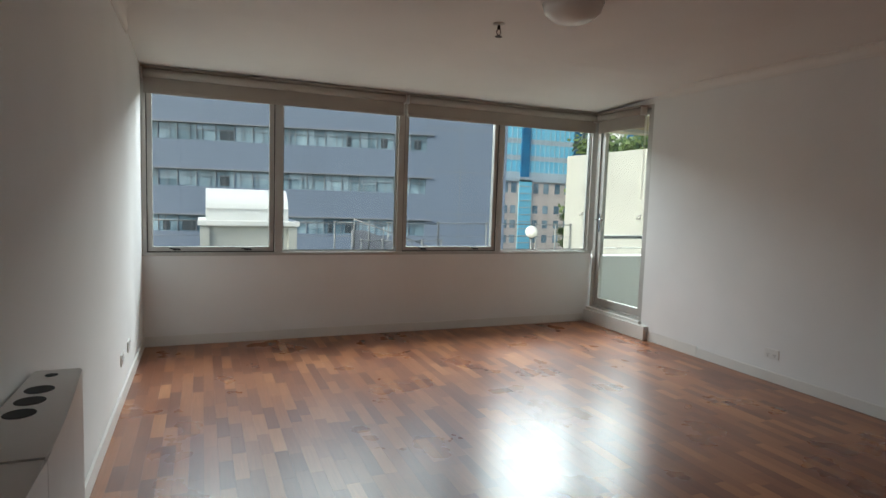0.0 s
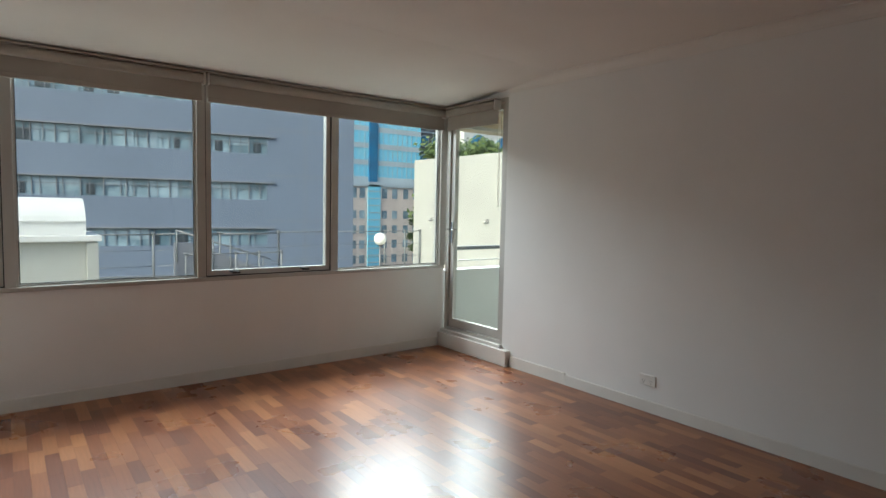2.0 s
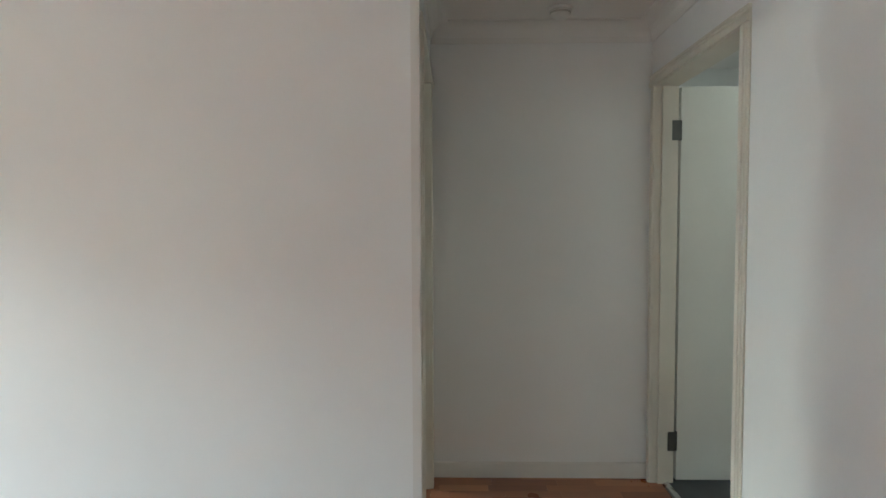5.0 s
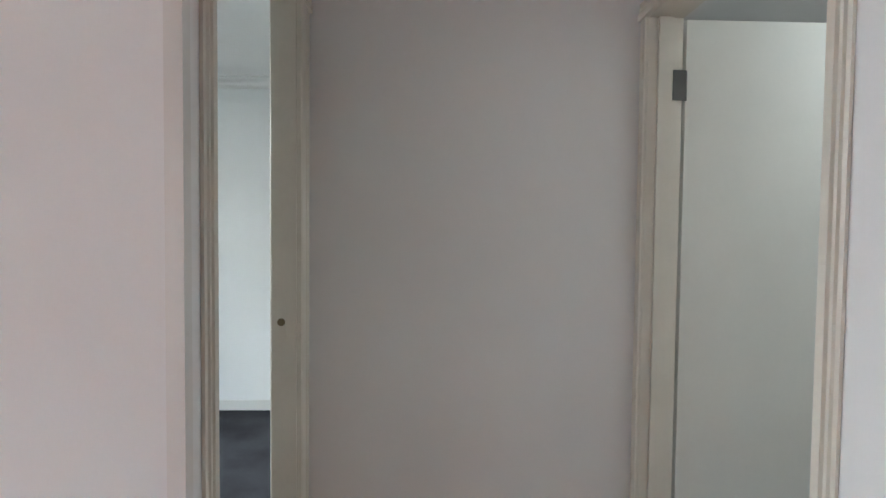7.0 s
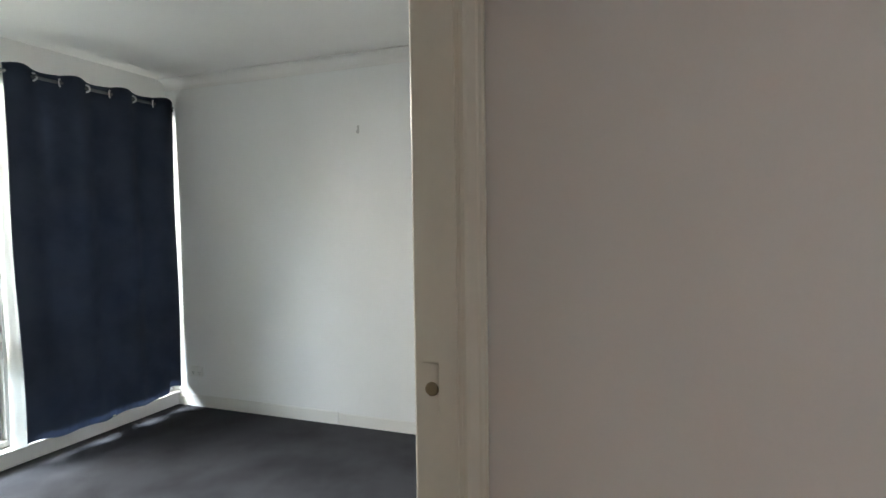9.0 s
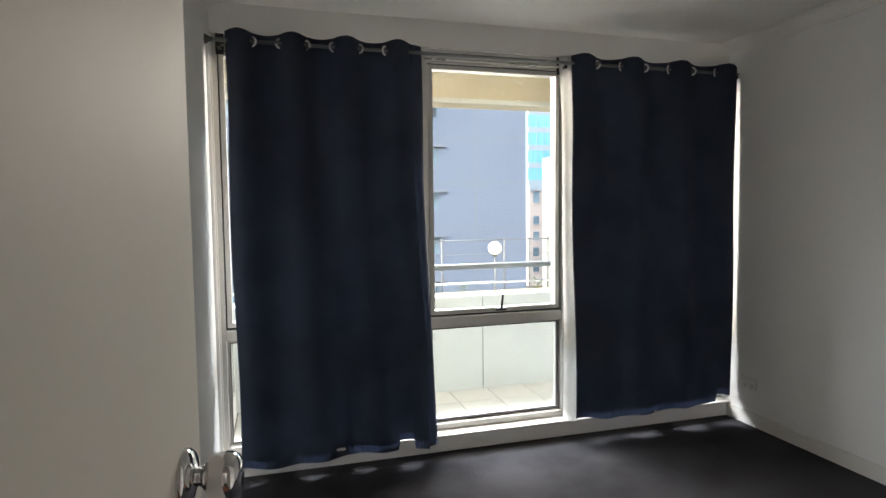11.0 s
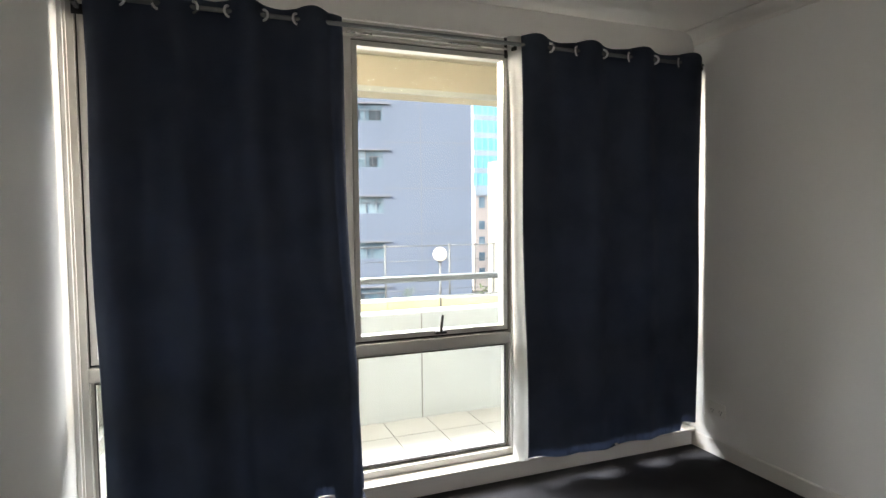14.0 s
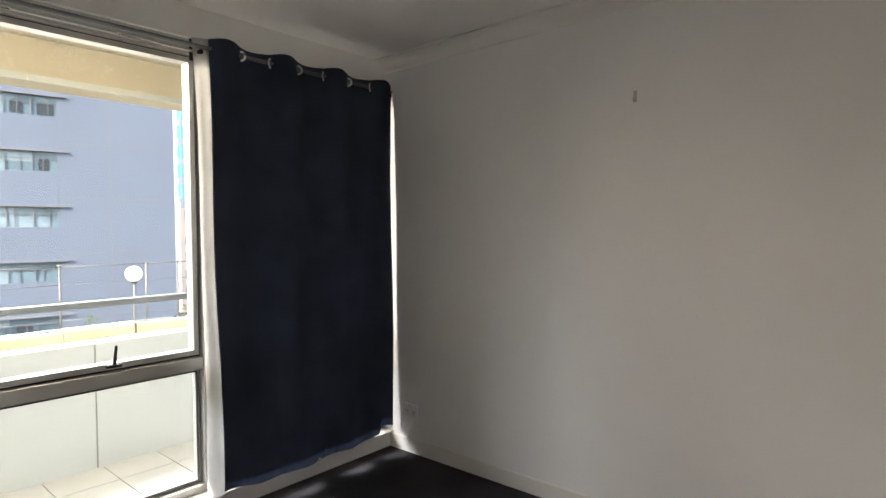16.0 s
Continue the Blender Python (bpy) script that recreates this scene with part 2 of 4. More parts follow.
def thing(name, label, category, at=(0, 0, 0), group="", kind=""):
    ob = new(name)
    ob.location = at
    ob.empty_display_size = 0.1
    bpy.context.view_layer.update()
    return tagged(ob, label, category, group, kind)


def structure(name, bm, mat, label, category):
    return tagged(part(name, bm, mat), label, category, kind="structure")


# ---- rooms ----
H = 2.37
XL, XB, XE, XW = -4.43, 3.178, 1.015, 0.085
YH, YS, YB = -3.973, -5.116, -0.9


def wall(name, boxes, label, mat=PAINT):
    bm = bmesh.new()
    for b in boxes:
        box(bm, *b)
    return structure(name, bm, mat, label, "wall")


wall("wall_north", [(XL - 0.2, 0, 0, 0.2, -0.3, 0.755)], "white painted wall below the living room window")
wall("wall_north_head", [(XL - 0.2, 0.06, 0, 0.2, 2.27, H)], "white painted strip above the living room window")
wall("wall_west", [(XL - 0.2, XL, -8.2, 0, -0.3, H)], "long white painted living room wall")
wall("wall_east", [(0, XW, YH, -0.93, -0.3, H), (0, 0.1, -0.93, -0.85, -0.3, H), (0, 0.1, -0.85, -0.03, 2.27, H)],
     "white painted wall between living room and bedroom")
wall("wall_hall_north", [(XW, 0.128, YH, YH + 0.075, 0, H), (0.88, XB + 0.2, YH, YH + 0.075, -0.3, H), (0.128, 0.88, YH, YH + 0.075, 2.06, H)],
     "white painted hall wall with the bedroom doorway")
wall("wall_hall_end", [(XE, XE + 0.1, YS - 0.112, YH, -0.3, H)], "white painted end wall of the hall")
wall("wall_hall_south", [(-1.3, 0.075, YS - 0.112, YS, -0.3, H), (0.968, XE, YS - 0.112, YS, -0.3, H), (0.075, 0.968, YS - 0.112, YS, 2.06, H)],
     "white painted hall wall with the bathroom doorway")
wall("wall_living_return", [(-1.3, -1.2, -8.2, YS - 0.112, -0.3, H)], "white painted return wall of the living room")
wall("wall_south", [(XL - 0.2, -1.3, -8.4, -8.2, -0.3, H)], "plain white back wall of the living room")
wall("wall_bath", [(-0.05, 0.05, -7.2, YS - 0.112, -0.3, H), (0.05, 2.0, -7.2, -7.1, -0.3, H), (1.9, 2.0, -7.1, YS - 0.112, -0.3, H), (XE + 0.1, 2.0, YS - 0.112, YS - 0.02, -0.3, H)],
     "plain white bathroom walls")
wall("wall_bed_east", [(XB, XB + 0.2, YH + 0.075, YB + 0.15, -0.3, H)], "white painted bedroom wall")
wall("wall_bed_north", [(0.1, XB, YB - 0.04, YB + 0.15, -0.3, 0.085), (0.1, XB, YB, YB + 0.15, 2.225, H)], "white painted strips below and above the bedroom window")

slab = boxed(XL - 0.2, 5.0, -8.4, 0.2, H, H + 0.3)
structure("ceiling", slab, CEIL, "off-white painted plaster ceiling", "ceiling")
structure("floor_slab", boxed(XL - 0.2, XB + 0.2, -8.4, 0.2, -0.3, -0.012), UNDER, "concealed slab below the floor coverings", "floor")
structure("carpet", boxed(XW, XB, YH + 0.05, YB - 0.04, -0.012, 0.002), CARPET, "dark charcoal cut-pile carpet of the bedroom", "carpet")
structure("bath_floor", boxed(0.05, 1.9, -7.1, YS - 0.075, -0.012, 0.0), BTILE, "dark slate bathroom floor", "floor")
structure("threshold", boxed(0.075, 0.968, YS - 0.09, YS - 0.06, -0.012, 0.006, bevel=0.002), STEEL, "metal threshold strip in the bathroom doorway", "threshold")


structure("ceiling_rake", prism(bmesh.new(), [(-0.001, 2.268), (-0.001, H - 0.0005), (-1.4, H - 0.0005)], "x", XL + 0.001, -0.001), CEIL, "off-white ceiling falling gently to the blinds", "ceiling")

# cornices, skirtings, architraves
def cove(bm, axis, a, b, wall_at, sign, drop=0.075):
    pts = [(wall_at, H), (wall_at, H - drop), (wall_at + sign * 0.006, H - drop)]
    for i in range(1, 6):
        t = i / 6 * math.pi / 2
        pts.append((wall_at + sign * (0.006 + (drop - 0.012) * (1 - math.cos(t))), H - drop + 0.006 + (drop - 0.012) * math.sin(t)))
    pts += [(wall_at + sign * drop, H - 0.006), (wall_at + sign * drop, H)]
    return prism(bm, pts, axis, a, b)


bm = bmesh.new()
cove(bm, "y", YH, -0.86, 0, -1)
cove(bm, "y", -8.2, -0.9, XL, 1)
structure("cornice", bm, CEIL, "white coved plaster cornice of the living room", "cornice")
bm = bmesh.new()
cove(bm, "y", YS, YH, XE, -1, 0.092)
cove(bm, "x", 0, XE, YH, -1, 0.092)
cove(bm, "x", -1.3, XE, YS, 1, 0.092)
structure("cornice_hall", bm, CEIL, "white coved plaster cornice of the hall", "cornice")
bm = bmesh.new()
cove(bm, "y", YH + 0.075, YB, XB, -1)
cove(bm, "x", XW, XB, YH + 0.075, 1)
cove(bm, "y", YH + 0.075, YB, XW, 1)
structure("cornice_bed", bm, CEIL, "white coved plaster cornice of the bedroom", "cornice")


def skirting(name, x0, x1, y0, y1, label="white painted timber skirting board", h=0.085):
    bm = boxed(x0, x1, y0, y1, 0.001, h)
    top = [e for e in bm.edges if all(v.co.z > h - 0.001 for v in e.verts)]
    bmesh.ops.bevel(bm, geom=top, offset=0.004, segments=2, affect="EDGES")
    return structure(name, bm, TRIM, label, "skirting board")


skirting("baseboard", XL + 0.014, -0.07, -0.014, -0.001)
skirting("baseboard", XL + 0.001, XL + 0.014, -3.3, -0.001)
skirting("baseboard", -0.014, -0.001, -1.56, -0.96, h=0.095)
skirting("baseboard", -0.013, -0.001, YH + 0.005, -1.562, h=0.08)
skirting("baseboard", XE - 0.014, XE - 0.001, YS, YH)
skirting("baseboard", 0.0, 0.074, YH - 0.014, YH - 0.001)
skirting("baseboard", -1.3, 0.015, YS + 0.001, YS + 0.014)
skirting("baseboard", XB - 0.014, XB - 0.001, -2.298, YB - 0.04)
skirting("baseboard", XB - 0.012, XB - 0.001, YH + 0.075, -2.304, h=0.078)
skirting("baseboard", XW + 0.001, XW + 0.014, YH + 0.105, YB - 0.04)
structure("trim_corner", prism(bmesh.new(), [(-0.006, YH + 0.025), (-0.006, YH - 0.006), (0.025, YH - 0.006), (0.025, YH - 0.001), (-0.001, YH - 0.001), (-0.001, YH + 0.025)], "z", 0.09, 2.29),
          TRIM, "white metal bead on the wall corner", "corner bead")


def architrave_leg(name, x0, x1, face, out, z1, inner):
    """A moulded upright on a wall at y = face, raised towards out; inner: +1 when the opening lies at larger x."""
    w = x1 - x0
    steps = [(0, 0), (0, 0.007), (0.14, 0.009), (0.18, 0.005), (0.24, 0.005), (0.28, 0.011), (0.42, 0.011), (0.46, 0.006), (0.54, 0.006), (0.58, 0.013), (0.94, 0.013), (1, 0.009), (1, 0)]
    pts = [((x0 + s * w) if inner > 0 else (x1 - s * w), face + out * d) for s, d in steps]
    return structure(name, prism(bmesh.new(), pts, "z", 0.0, z1), CREAM, "cream enamelled moulded architrave", "architrave")


def architrave_head(name, x0, x1, face, out, z0):
    steps = [(0, 0), (0, 0.018), (0.42, 0.018), (0.46, 0.010), (0.54, 0.010), (0.58, 0.014), (0.72, 0.014), (0.76, 0.008), (0.82, 0.008), (0.86, 0.012), (1, 0.012), (1, 0)]
    pts = [(face + out * d, z0 + s * 0.06) for s, d in steps]
    return structure(name, prism(bmesh.new(), pts, "x", x0, x1), CREAM, "cream enamelled moulded architrave", "architrave")


# bedroom doorway
architrave_leg("architrave", 0.076, 0.133, YH - 0.001, -1, 2.05, 1)
architrave_leg("architrave", 0.874, XE - 0.004, YH - 0.001, -1, 2.05, -1)
architrave_head("architrave", 0.076, XE - 0.004, YH - 0.001, -1, 2.05)
architrave_leg("architrave", XW + 0.012, 0.133, YH + 0.076, 1, 2.05, 1)
architrave_leg("architrave", 0.874, 0.94, YH + 0.076, 1, 2.05, -1)
architrave_head("architrave", XW + 0.012, 0.94, YH + 0.076, 1, 2.05)
bm = bmesh.new()
box(bm, 0.118, 0.135, YH - 0.002, YH + 0.078, 0, 2.06)
box(bm, 0.872, 0.89, YH - 0.002, YH + 0.078, 0, 2.06)
box(bm, 0.135, 0.872, YH - 0.002, YH + 0.078, 2.045, 2.062)
box(bm, 0.135, 0.14, YH + 0.014, YH + 0.038, 0, 2.045)
box(bm, 0.866, 0.872, YH + 0.004, YH + 0.038, 0, 2.045)
structure("door_frame_1", bm, CREAM, "cream enamelled timber door jamb of the bedroom", "door frame")
# bathroom doorway
architrave_leg("architrave", 0.018, 0.078, YS + 0.001, 1, 2.045, 1)
architrave_leg("architrave", 0.958, XE - 0.002, YS + 0.001, 1, 2.045, -1)
architrave_head("architrave", 0.018, XE - 0.002, YS + 0.001, 1, 2.045)
bm = bmesh.new()
box(bm, 0.065, 0.083, YS - 0.115, YS + 0.003, 0, 2.06)
box(bm, 0.955, 0.973, YS - 0.115, YS + 0.003, 0, 2.06)
box(bm, 0.083, 0.955, YS - 0.115, YS + 0.003, 2.042, 2.06)
box(bm, 0.943, 0.955, YS - 0.075, YS - 0.03, 0, 2.042)
structure("door_frame_2", bm, CREAM, "cream enamelled timber door jamb of the bathroom", "door frame")


def hinge(parent, p, out, along, plate=0.0):
    """A steel butt hinge: two leaves and a knuckle at p."""
    x, y, z = p
    bm = bmesh.new()
    tube(bm, (x, y, z - 0.05), (x, y, z + 0.05), 0.0075)
    for k in range(4):
        tube(bm, (x, y, z - 0.03 + 0.02 * k - 0.001), (x, y, z - 0.03 + 0.02 * k + 0.001), 0.0085)
    box(bm, min(x, x + out), max(x, x + out), min(y, y + along), max(y, y + along), z - 0.05, z + 0.05)
    if plate:
        box(bm, -0.045, -0.008, plate - 0.001, plate + 0.001, z - 0.05, z + 0.05)
        box(bm, -0.012, -0.004, plate, y, z - 0.05, z + 0.05)
    return part("hinge", bm, HINGE, parent, "brushed steel butt hinge")


def knob_set(parent, at, normal, thick):
    """A round chrome knob with its rose on both faces of a leaf."""
    for side in (1, -1):
        d = Vector(normal) * side
        o = Vector(at) + d * (thick / 2 if side > 0 else thick / 2)
        m = Matrix.Translation(o) @ d.to_track_quat("Z", "Y").to_matrix().to_4x4()
        k = part("knob", lathe(bmesh.new(), [(0.011, 0.004), (0.011, 0.018), (0.014, 0.022), (0.024, 0.030), (0.0275, 0.042), (0.0275, 0.052), (0.024, 0.060), (0.015, 0.064), (0.004, 0.064)], m), CHROME, parent, "polished chrome round door knob")
        part("rose", lathe(bmesh.new(), [(0.034, 0.0), (0.034, 0.003), (0.029, 0.008), (0.014, 0.012), (0.006, 0.012)], m), CHROME, k)


def door_leaf(name, label, hinge_at, turn, width, into):
    """A flush leaf that lies along +x from its hinge before it is turned."""
    t = thing(name, label, "door", kind="structure")
    part("leaf", boxed(0.003, width, -0.0175, 0.0175, 0.012, 2.04, bevel=0.002), DOORW, t)
    knob_set(t, (width - 0.06, 0, 1.025), (0, 1, 0), 0.035)
    part("latch_plate", boxed(width, width + 0.001, -0.011, 0.011, 0.995, 1.055), STEEL, t)
    for z in (0.22, 1.82):
        hinge(t, (0.0, into * 0.0175, z), 0.03 if into > 0 else 0.006, -0.002 * into, -0.0285 if into < 0 else 0.0)
    t.matrix_basis = pose(*hinge_at, 0, 0, 0, ) @ pose(0, 0, 0, 0, 0, turn)
    return t


door_leaf("door_1", "open white flush bedroom door with a chrome knob", (0.162, YH + 0.1, 0), 80.6, 0.70, 1)
door_leaf("door_2", "open white flush bathroom door on steel hinges", (0.982, YS - 0.128, 0), -90, 0.85, -1)
bm = boxed(0.869, 0.8715, YH + 0.04, YH + 0.072, 0.985, 1.075)
strike = structure("strike_plate", bm, CREAM, "painted-over strike plate in the door jamb", "strike plate")
part("latch_hole", lathe(bmesh.new(), [(0.0125, 0), (0.0125, 0.002), (0.010, 0.0025)], Matrix.Translation((0.869, YH + 0.052, 1.03)) @ pose(0, 0, 0, 0, -90, 0), n=16), KNOT, strike, "worn brass latch hole")


# ---- living room windows ----
def frame_ring(bm, x0, x1, z0, z1, y0, y1, w):
    box(bm, x0, x1, y0, y1, z0, z0 + w)
    box(bm, x0, x1, y0, y1, z1 - w, z1)
    box(bm, x0, x0 + w, y0, y1, z0 + w, z1 - w)
    box(bm, x1 - w, x1, y0, y1, z0 + w, z1 - w)
    return bm


def pane(parent, x0, x1, z0, z1, y):
    p = part("pane", boxed(x0, x1, y - 0.003, y + 0.003, z0, z1), GLASS, parent)
    p.visible_shadow = False
    return p


win = thing("window_1", "four-light aluminium window with two awning sashes", "window", kind="structure")
bm = bmesh.new()
Z0, Z1 = 0.755, 2.27
box(bm, XL, -0.0, -0.012, 0.1, Z0, Z0 + 0.028)
box(bm, XL, -0.0, 0.0, 0.1, Z1 - 0.04, Z1)
box(bm, XL, XL + 0.035, 0.0, 0.1, Z0 + 0.028, Z1 - 0.04)
box(bm, -0.05, 0.06, 0.0, 0.1, Z0 + 0.028, Z1 - 0.04)
part("window_frame", bm, ALU, win)
MULL = (-3.36, -2.235, -1.165)
for x in MULL:
    part("mullion", boxed(x - 0.03, x + 0.03, 0.0, 0.1, Z0 + 0.028, Z1 - 0.04, bevel=0.003), ALU, win)
edges = [XL + 0.035, MULL[0], MULL[1], MULL[2], -0.05]
for i in range(4):
    a = edges[i] + (0.03 if i else 0)
    b = edges[i + 1] - (0.03 if i < 3 else 0)
    if i in (0, 2):
        s = part("sash", frame_ring(bmesh.new(), a + 0.006, b - 0.006, Z0 + 0.036, Z1 - 0.05, 0.02, 0.07, 0.038), ALU, win, "aluminium awning sash")
        part("gasket", frame_ring(bmesh.new(), a, b, Z0 + 0.029, Z1 - 0.041, 0.012, 0.06, 0.0065), GASKET, win)
        pane(s, a + 0.044, b - 0.044, Z0 + 0.074, Z1 - 0.088, 0.045)
        for f in (0.22, 0.78):
            lx = a + (b - a) * f
            bm = boxed(lx - 0.03, lx + 0.03, 0.004, 0.02, Z0 + 0.045, Z0 + 0.058, bevel=0.003)
            tube(bm, (lx + 0.02, 0.012, Z0 + 0.055), (lx - 0.055, -0.004, Z0 + 0.064), 0.007, 8, 0.005)
            part("latch", bm, DARKM, s, "dark metal window latch")
    else:
        part("gasket", frame_ring(bmesh.new(), a + 0.014, b - 0.014, Z0 + 0.042, Z1 - 0.054, 0.034, 0.042, 0.005), GASKET, win)
        part("glazing_bead", frame_ring(bmesh.new(), a, b, Z0 + 0.028, Z1 - 0.04, 0.025, 0.065, 0.014), ALU, win)
        pane(win, a + 0.014, b - 0.014, Z0 + 0.042, Z1 - 0.054, 0.045)


def roller_blind(label, x0, x1, y, at=(0, 0, 0), turn=0.0):
    """A wound-up roller blind in front of a window head; runs along x."""
    t = thing("roller_blind", label, "blind", group="rolled-up blinds")
    bm = bmesh.new()
    tube(bm, (x0 + 0.015, y, 2.215), (x1 - 0.015, y, 2.215), 0.034, 24)
    part("fabric_roll", bm, BLIND, t)
    bm = bmesh.new()
    box(bm, x0 + 0.015, x1 - 0.015, y + 0.029, y + 0.0315, 2.09, 2.215)
    part("fabric_drop", bm, BLIND, t)
    bm = bmesh.new()
    box(bm, x0 + 0.012, x1 - 0.012, y + 0.022, y + 0.038, 2.058, 2.092, bevel=0.005)
    part("bottom_bar", bm, BLIND, t)
    for x in (x0 + 0.006, x1 - 0.006):
        part("bracket", boxed(x - 0.005, x + 0.005, y - 0.03, y + 0.045, 2.17, 2.262, bevel=0.002), TRIM, t)
    bm = bmesh.new()
    box(bm, x0, x1, y - 0.04, y + 0.05, 2.25, 2.262)
    part("head_rail", bm, BLIND, t)
    t.matrix_basis = pose(*at) @ pose(0, 0, 0, 0, 0, turn)
    return t


roller_blind("taupe roller blind wound up above the window", XL + 0.01, -2.22, -0.055)
roller_blind("taupe roller blind wound up above the window", -2.205, -0.03, -0.055)
roller_blind("taupe roller blind wound up above the glass door", 0.03, 0.76, -0.045, turn=-90)
bm = bmesh.new()
tube(bm, (-0.045, -0.79, 2.26), (-0.045, -0.79, 1.35), 0.0018, 6)
tube(bm, (-0.03, -0.79, 2.26), (-0.03, -0.79, 1.35), 0.0018, 6)
tagged(part("blind_chain", bm, PLASTIC), "thin beaded chain hanging from the blind", "blind chain")

# glass door to the balcony in the east wall
door = thing("door_3", "closed aluminium framed glass balcony door", "door", kind="structure")
bm = bmesh.new()
box(bm, 0.0, 0.1, -0.075, -0.03, 0.165, 2.27)
box(bm, 0.0, 0.1, -0.85, -0.815, 0.165, 2.27)
box(bm, 0.0, 0.1, -0.815, -0.075, 2.235, 2.27)
box(bm, 0.0, 0.1, -0.815, -0.075, 0.165, 0.195)
part("door_frame", bm, ALU, door)
bm = bmesh.new()
box(bm, 0.02, 0.065, -0.81, -0.77, 0.2, 2.23)
box(bm, 0.02, 0.065, -0.13, -0.08, 0.2, 2.23)
box(bm, 0.02, 0.065, -0.77, -0.13, 0.2, 0.275)
box(bm, 0.02, 0.065, -0.77, -0.13, 2.18, 2.23)
leaf = part("leaf", bm, ALU, door)
p = part("pane", boxed(0.04, 0.046, -0.77, -0.13, 0.275, 2.18), GLASS, leaf)
p.visible_shadow = False
bm = boxed(0.008, 0.02, -0.118, -0.092, 1.0, 1.2, bevel=0.003)
tube(bm, (0.02, -0.105, 1.13), (-0.035, -0.105, 1.13), 0.009)
tube(bm, (-0.035, -0.1, 1.13), (-0.035, -0.225, 1.13), 0.009, r2=0.007)
part("door_handle", bm, CHROME, leaf, "satin lever handle")
bm = boxed(-0.055, 0.1, -0.95, -0.002, 0.0005, 0.135, bevel=0.004)
box(bm, -0.03, 0.1, -0.85, -0.002, 0.135, 0.165, bevel=0.004)
structure("plinth", bm, TRIM, "white painted raised sill below the balcony door", "door sill")

# heater
t = thing("panel_heater", "off-white bow-fronted wall heater with round top vents", "heater", at=(XL, -3.9, 0))


def bow(y):
    return XL + 0.125 + 0.05 * math.sin(math.pi * (y + 4.85) / 1.56)


ys = [-4.85 + 1.56 * i / 24 for i in range(25)]
mid = [y for y in ys if y <= -3.9]
far = [y for y in ys if y > -3.9]
for name, run in (("body", mid), ("end_section", [mid[-1] + 0.004] + far)):
    out = [(XL + 0.004, run[0])] + [(bow(y), y) for y in run] + [(XL + 0.004, run[-1])]
    bm = prism(bmesh.new(), out, "z", 0.04, 0.765)
    bmesh.ops.bevel(bm, geom=[e for e in bm.edges if all(v.co.z > 0.76 for v in e.verts)], offset=0.005, segments=2, affect="EDGES")
    part(name, bm, HEATER, t)
for y, r in ((-3.66, 0.034), (-3.57, 0.034), (-3.48, 0.034), (-3.35, 0.016)):
    part("vent", lathe(bmesh.new(), [(r, 0), (r, 0.0015), (r * 0.9, 0.002)], Matrix.Translation((XL + 0.06, y, 0.7645))), HOLE, t, "dark round vent opening")
for y in (-4.6, -3.5):
    part("foot", boxed(XL + 0.02, XL + 0.11, y - 0.03, y + 0.03, 0.0, 0.045), HEATER, t)


# small fittings
def socket(label, at, turn, gangs=2):
    t = thing("power_socket", label, "power socket", group="wall sockets")
    part("plate", boxed(-0.058, 0.058, 0.0005, 0.009, -0.036, 0.036, bevel=0.003), PLASTIC, t)
    for k in range(gangs):
        x = -0.028 + 0.056 * k
        part("switch", boxed(x - 0.007, x + 0.007, 0.008, 0.0125, 0.013, 0.027, bevel=0.002), PLASTIC, t)
        bm = bmesh.new()
        for dx, dz in ((-0.008, -0.006), (0.008, -0.006), (0, -0.02)):
            box(bm, x + dx - 0.0015, x + dx + 0.0015, 0.008, 0.0094, dz - 0.005, dz + 0.005)
        part("pin_slots", bm, HOLE, t)
    t.matrix_basis = pose(*at) @ pose(0, 0, 0, 0, 0, turn)
    return t


socket("white double power socket on the living room wall", (0, -2.265, 0.215), 90)
socket("white double power socket low on the wall", (XL, -1.35, 0.27), -90)
socket("white double power socket low on the wall", (XL, -1.02, 0.27), -90, 1)
socket("white double power socket on the bedroom wall", (XB, -1.11, 0.257), 90)

def ceiling_light(label, x, y):
    t = thing("ceiling_light", label, "ceiling light", at=(x, y, H), group="dome ceiling lights")
    m = Matrix.Translation((x, y, 0))
    part("base", lathe(bmesh.new(), [(0.17, H - 0.02), (0.175, H - 0.004), (0.17, H)], m), PLASTIC, t)
    part("dome", lathe(bmesh.new(), [(0.004, H - 0.125), (0.06, H - 0.12), (0.11, H - 0.1), (0.148, H - 0.065), (0.163, H - 0.02)], m, n=32), OPAL, t)


ceiling_light("round opal glass dome light on the living room ceiling", -2.16, -2.58)
ceiling_light("round opal glass dome light on the bedroom ceiling", 1.66, -2.36)
t = thing("sprinkler", "small brass ceiling fire sprinkler", "sprinkler", at=(-2.31, -2.03, H))
M = Matrix.Translation((-2.31, -2.03, 0))
part("escutcheon", lathe(bmesh.new(), [(0.012, H - 0.012), (0.035, H - 0.004), (0.036, H)], M), STEEL, t)
bm = lathe(bmesh.new(), [(0.009, H - 0.035), (0.009, H - 0.01)], M)
for s in (1, -1):
    tube(bm, (-2.31 + s * 0.009, -2.03, H - 0.03), (-2.31 + s * 0.014, -2.03, H - 0.055), 0.003, 6)
    tube(bm, (-2.31 + s * 0.014, -2.03, H - 0.055), (-2.31, -2.03, H - 0.075), 0.003, 6)
part("yoke", bm, DARKM, t)
part("deflector", lathe(bmesh.new(), [(0.022, H - 0.079), (0.022, H - 0.076), (0.005, H - 0.074)], M), DARKM, t)
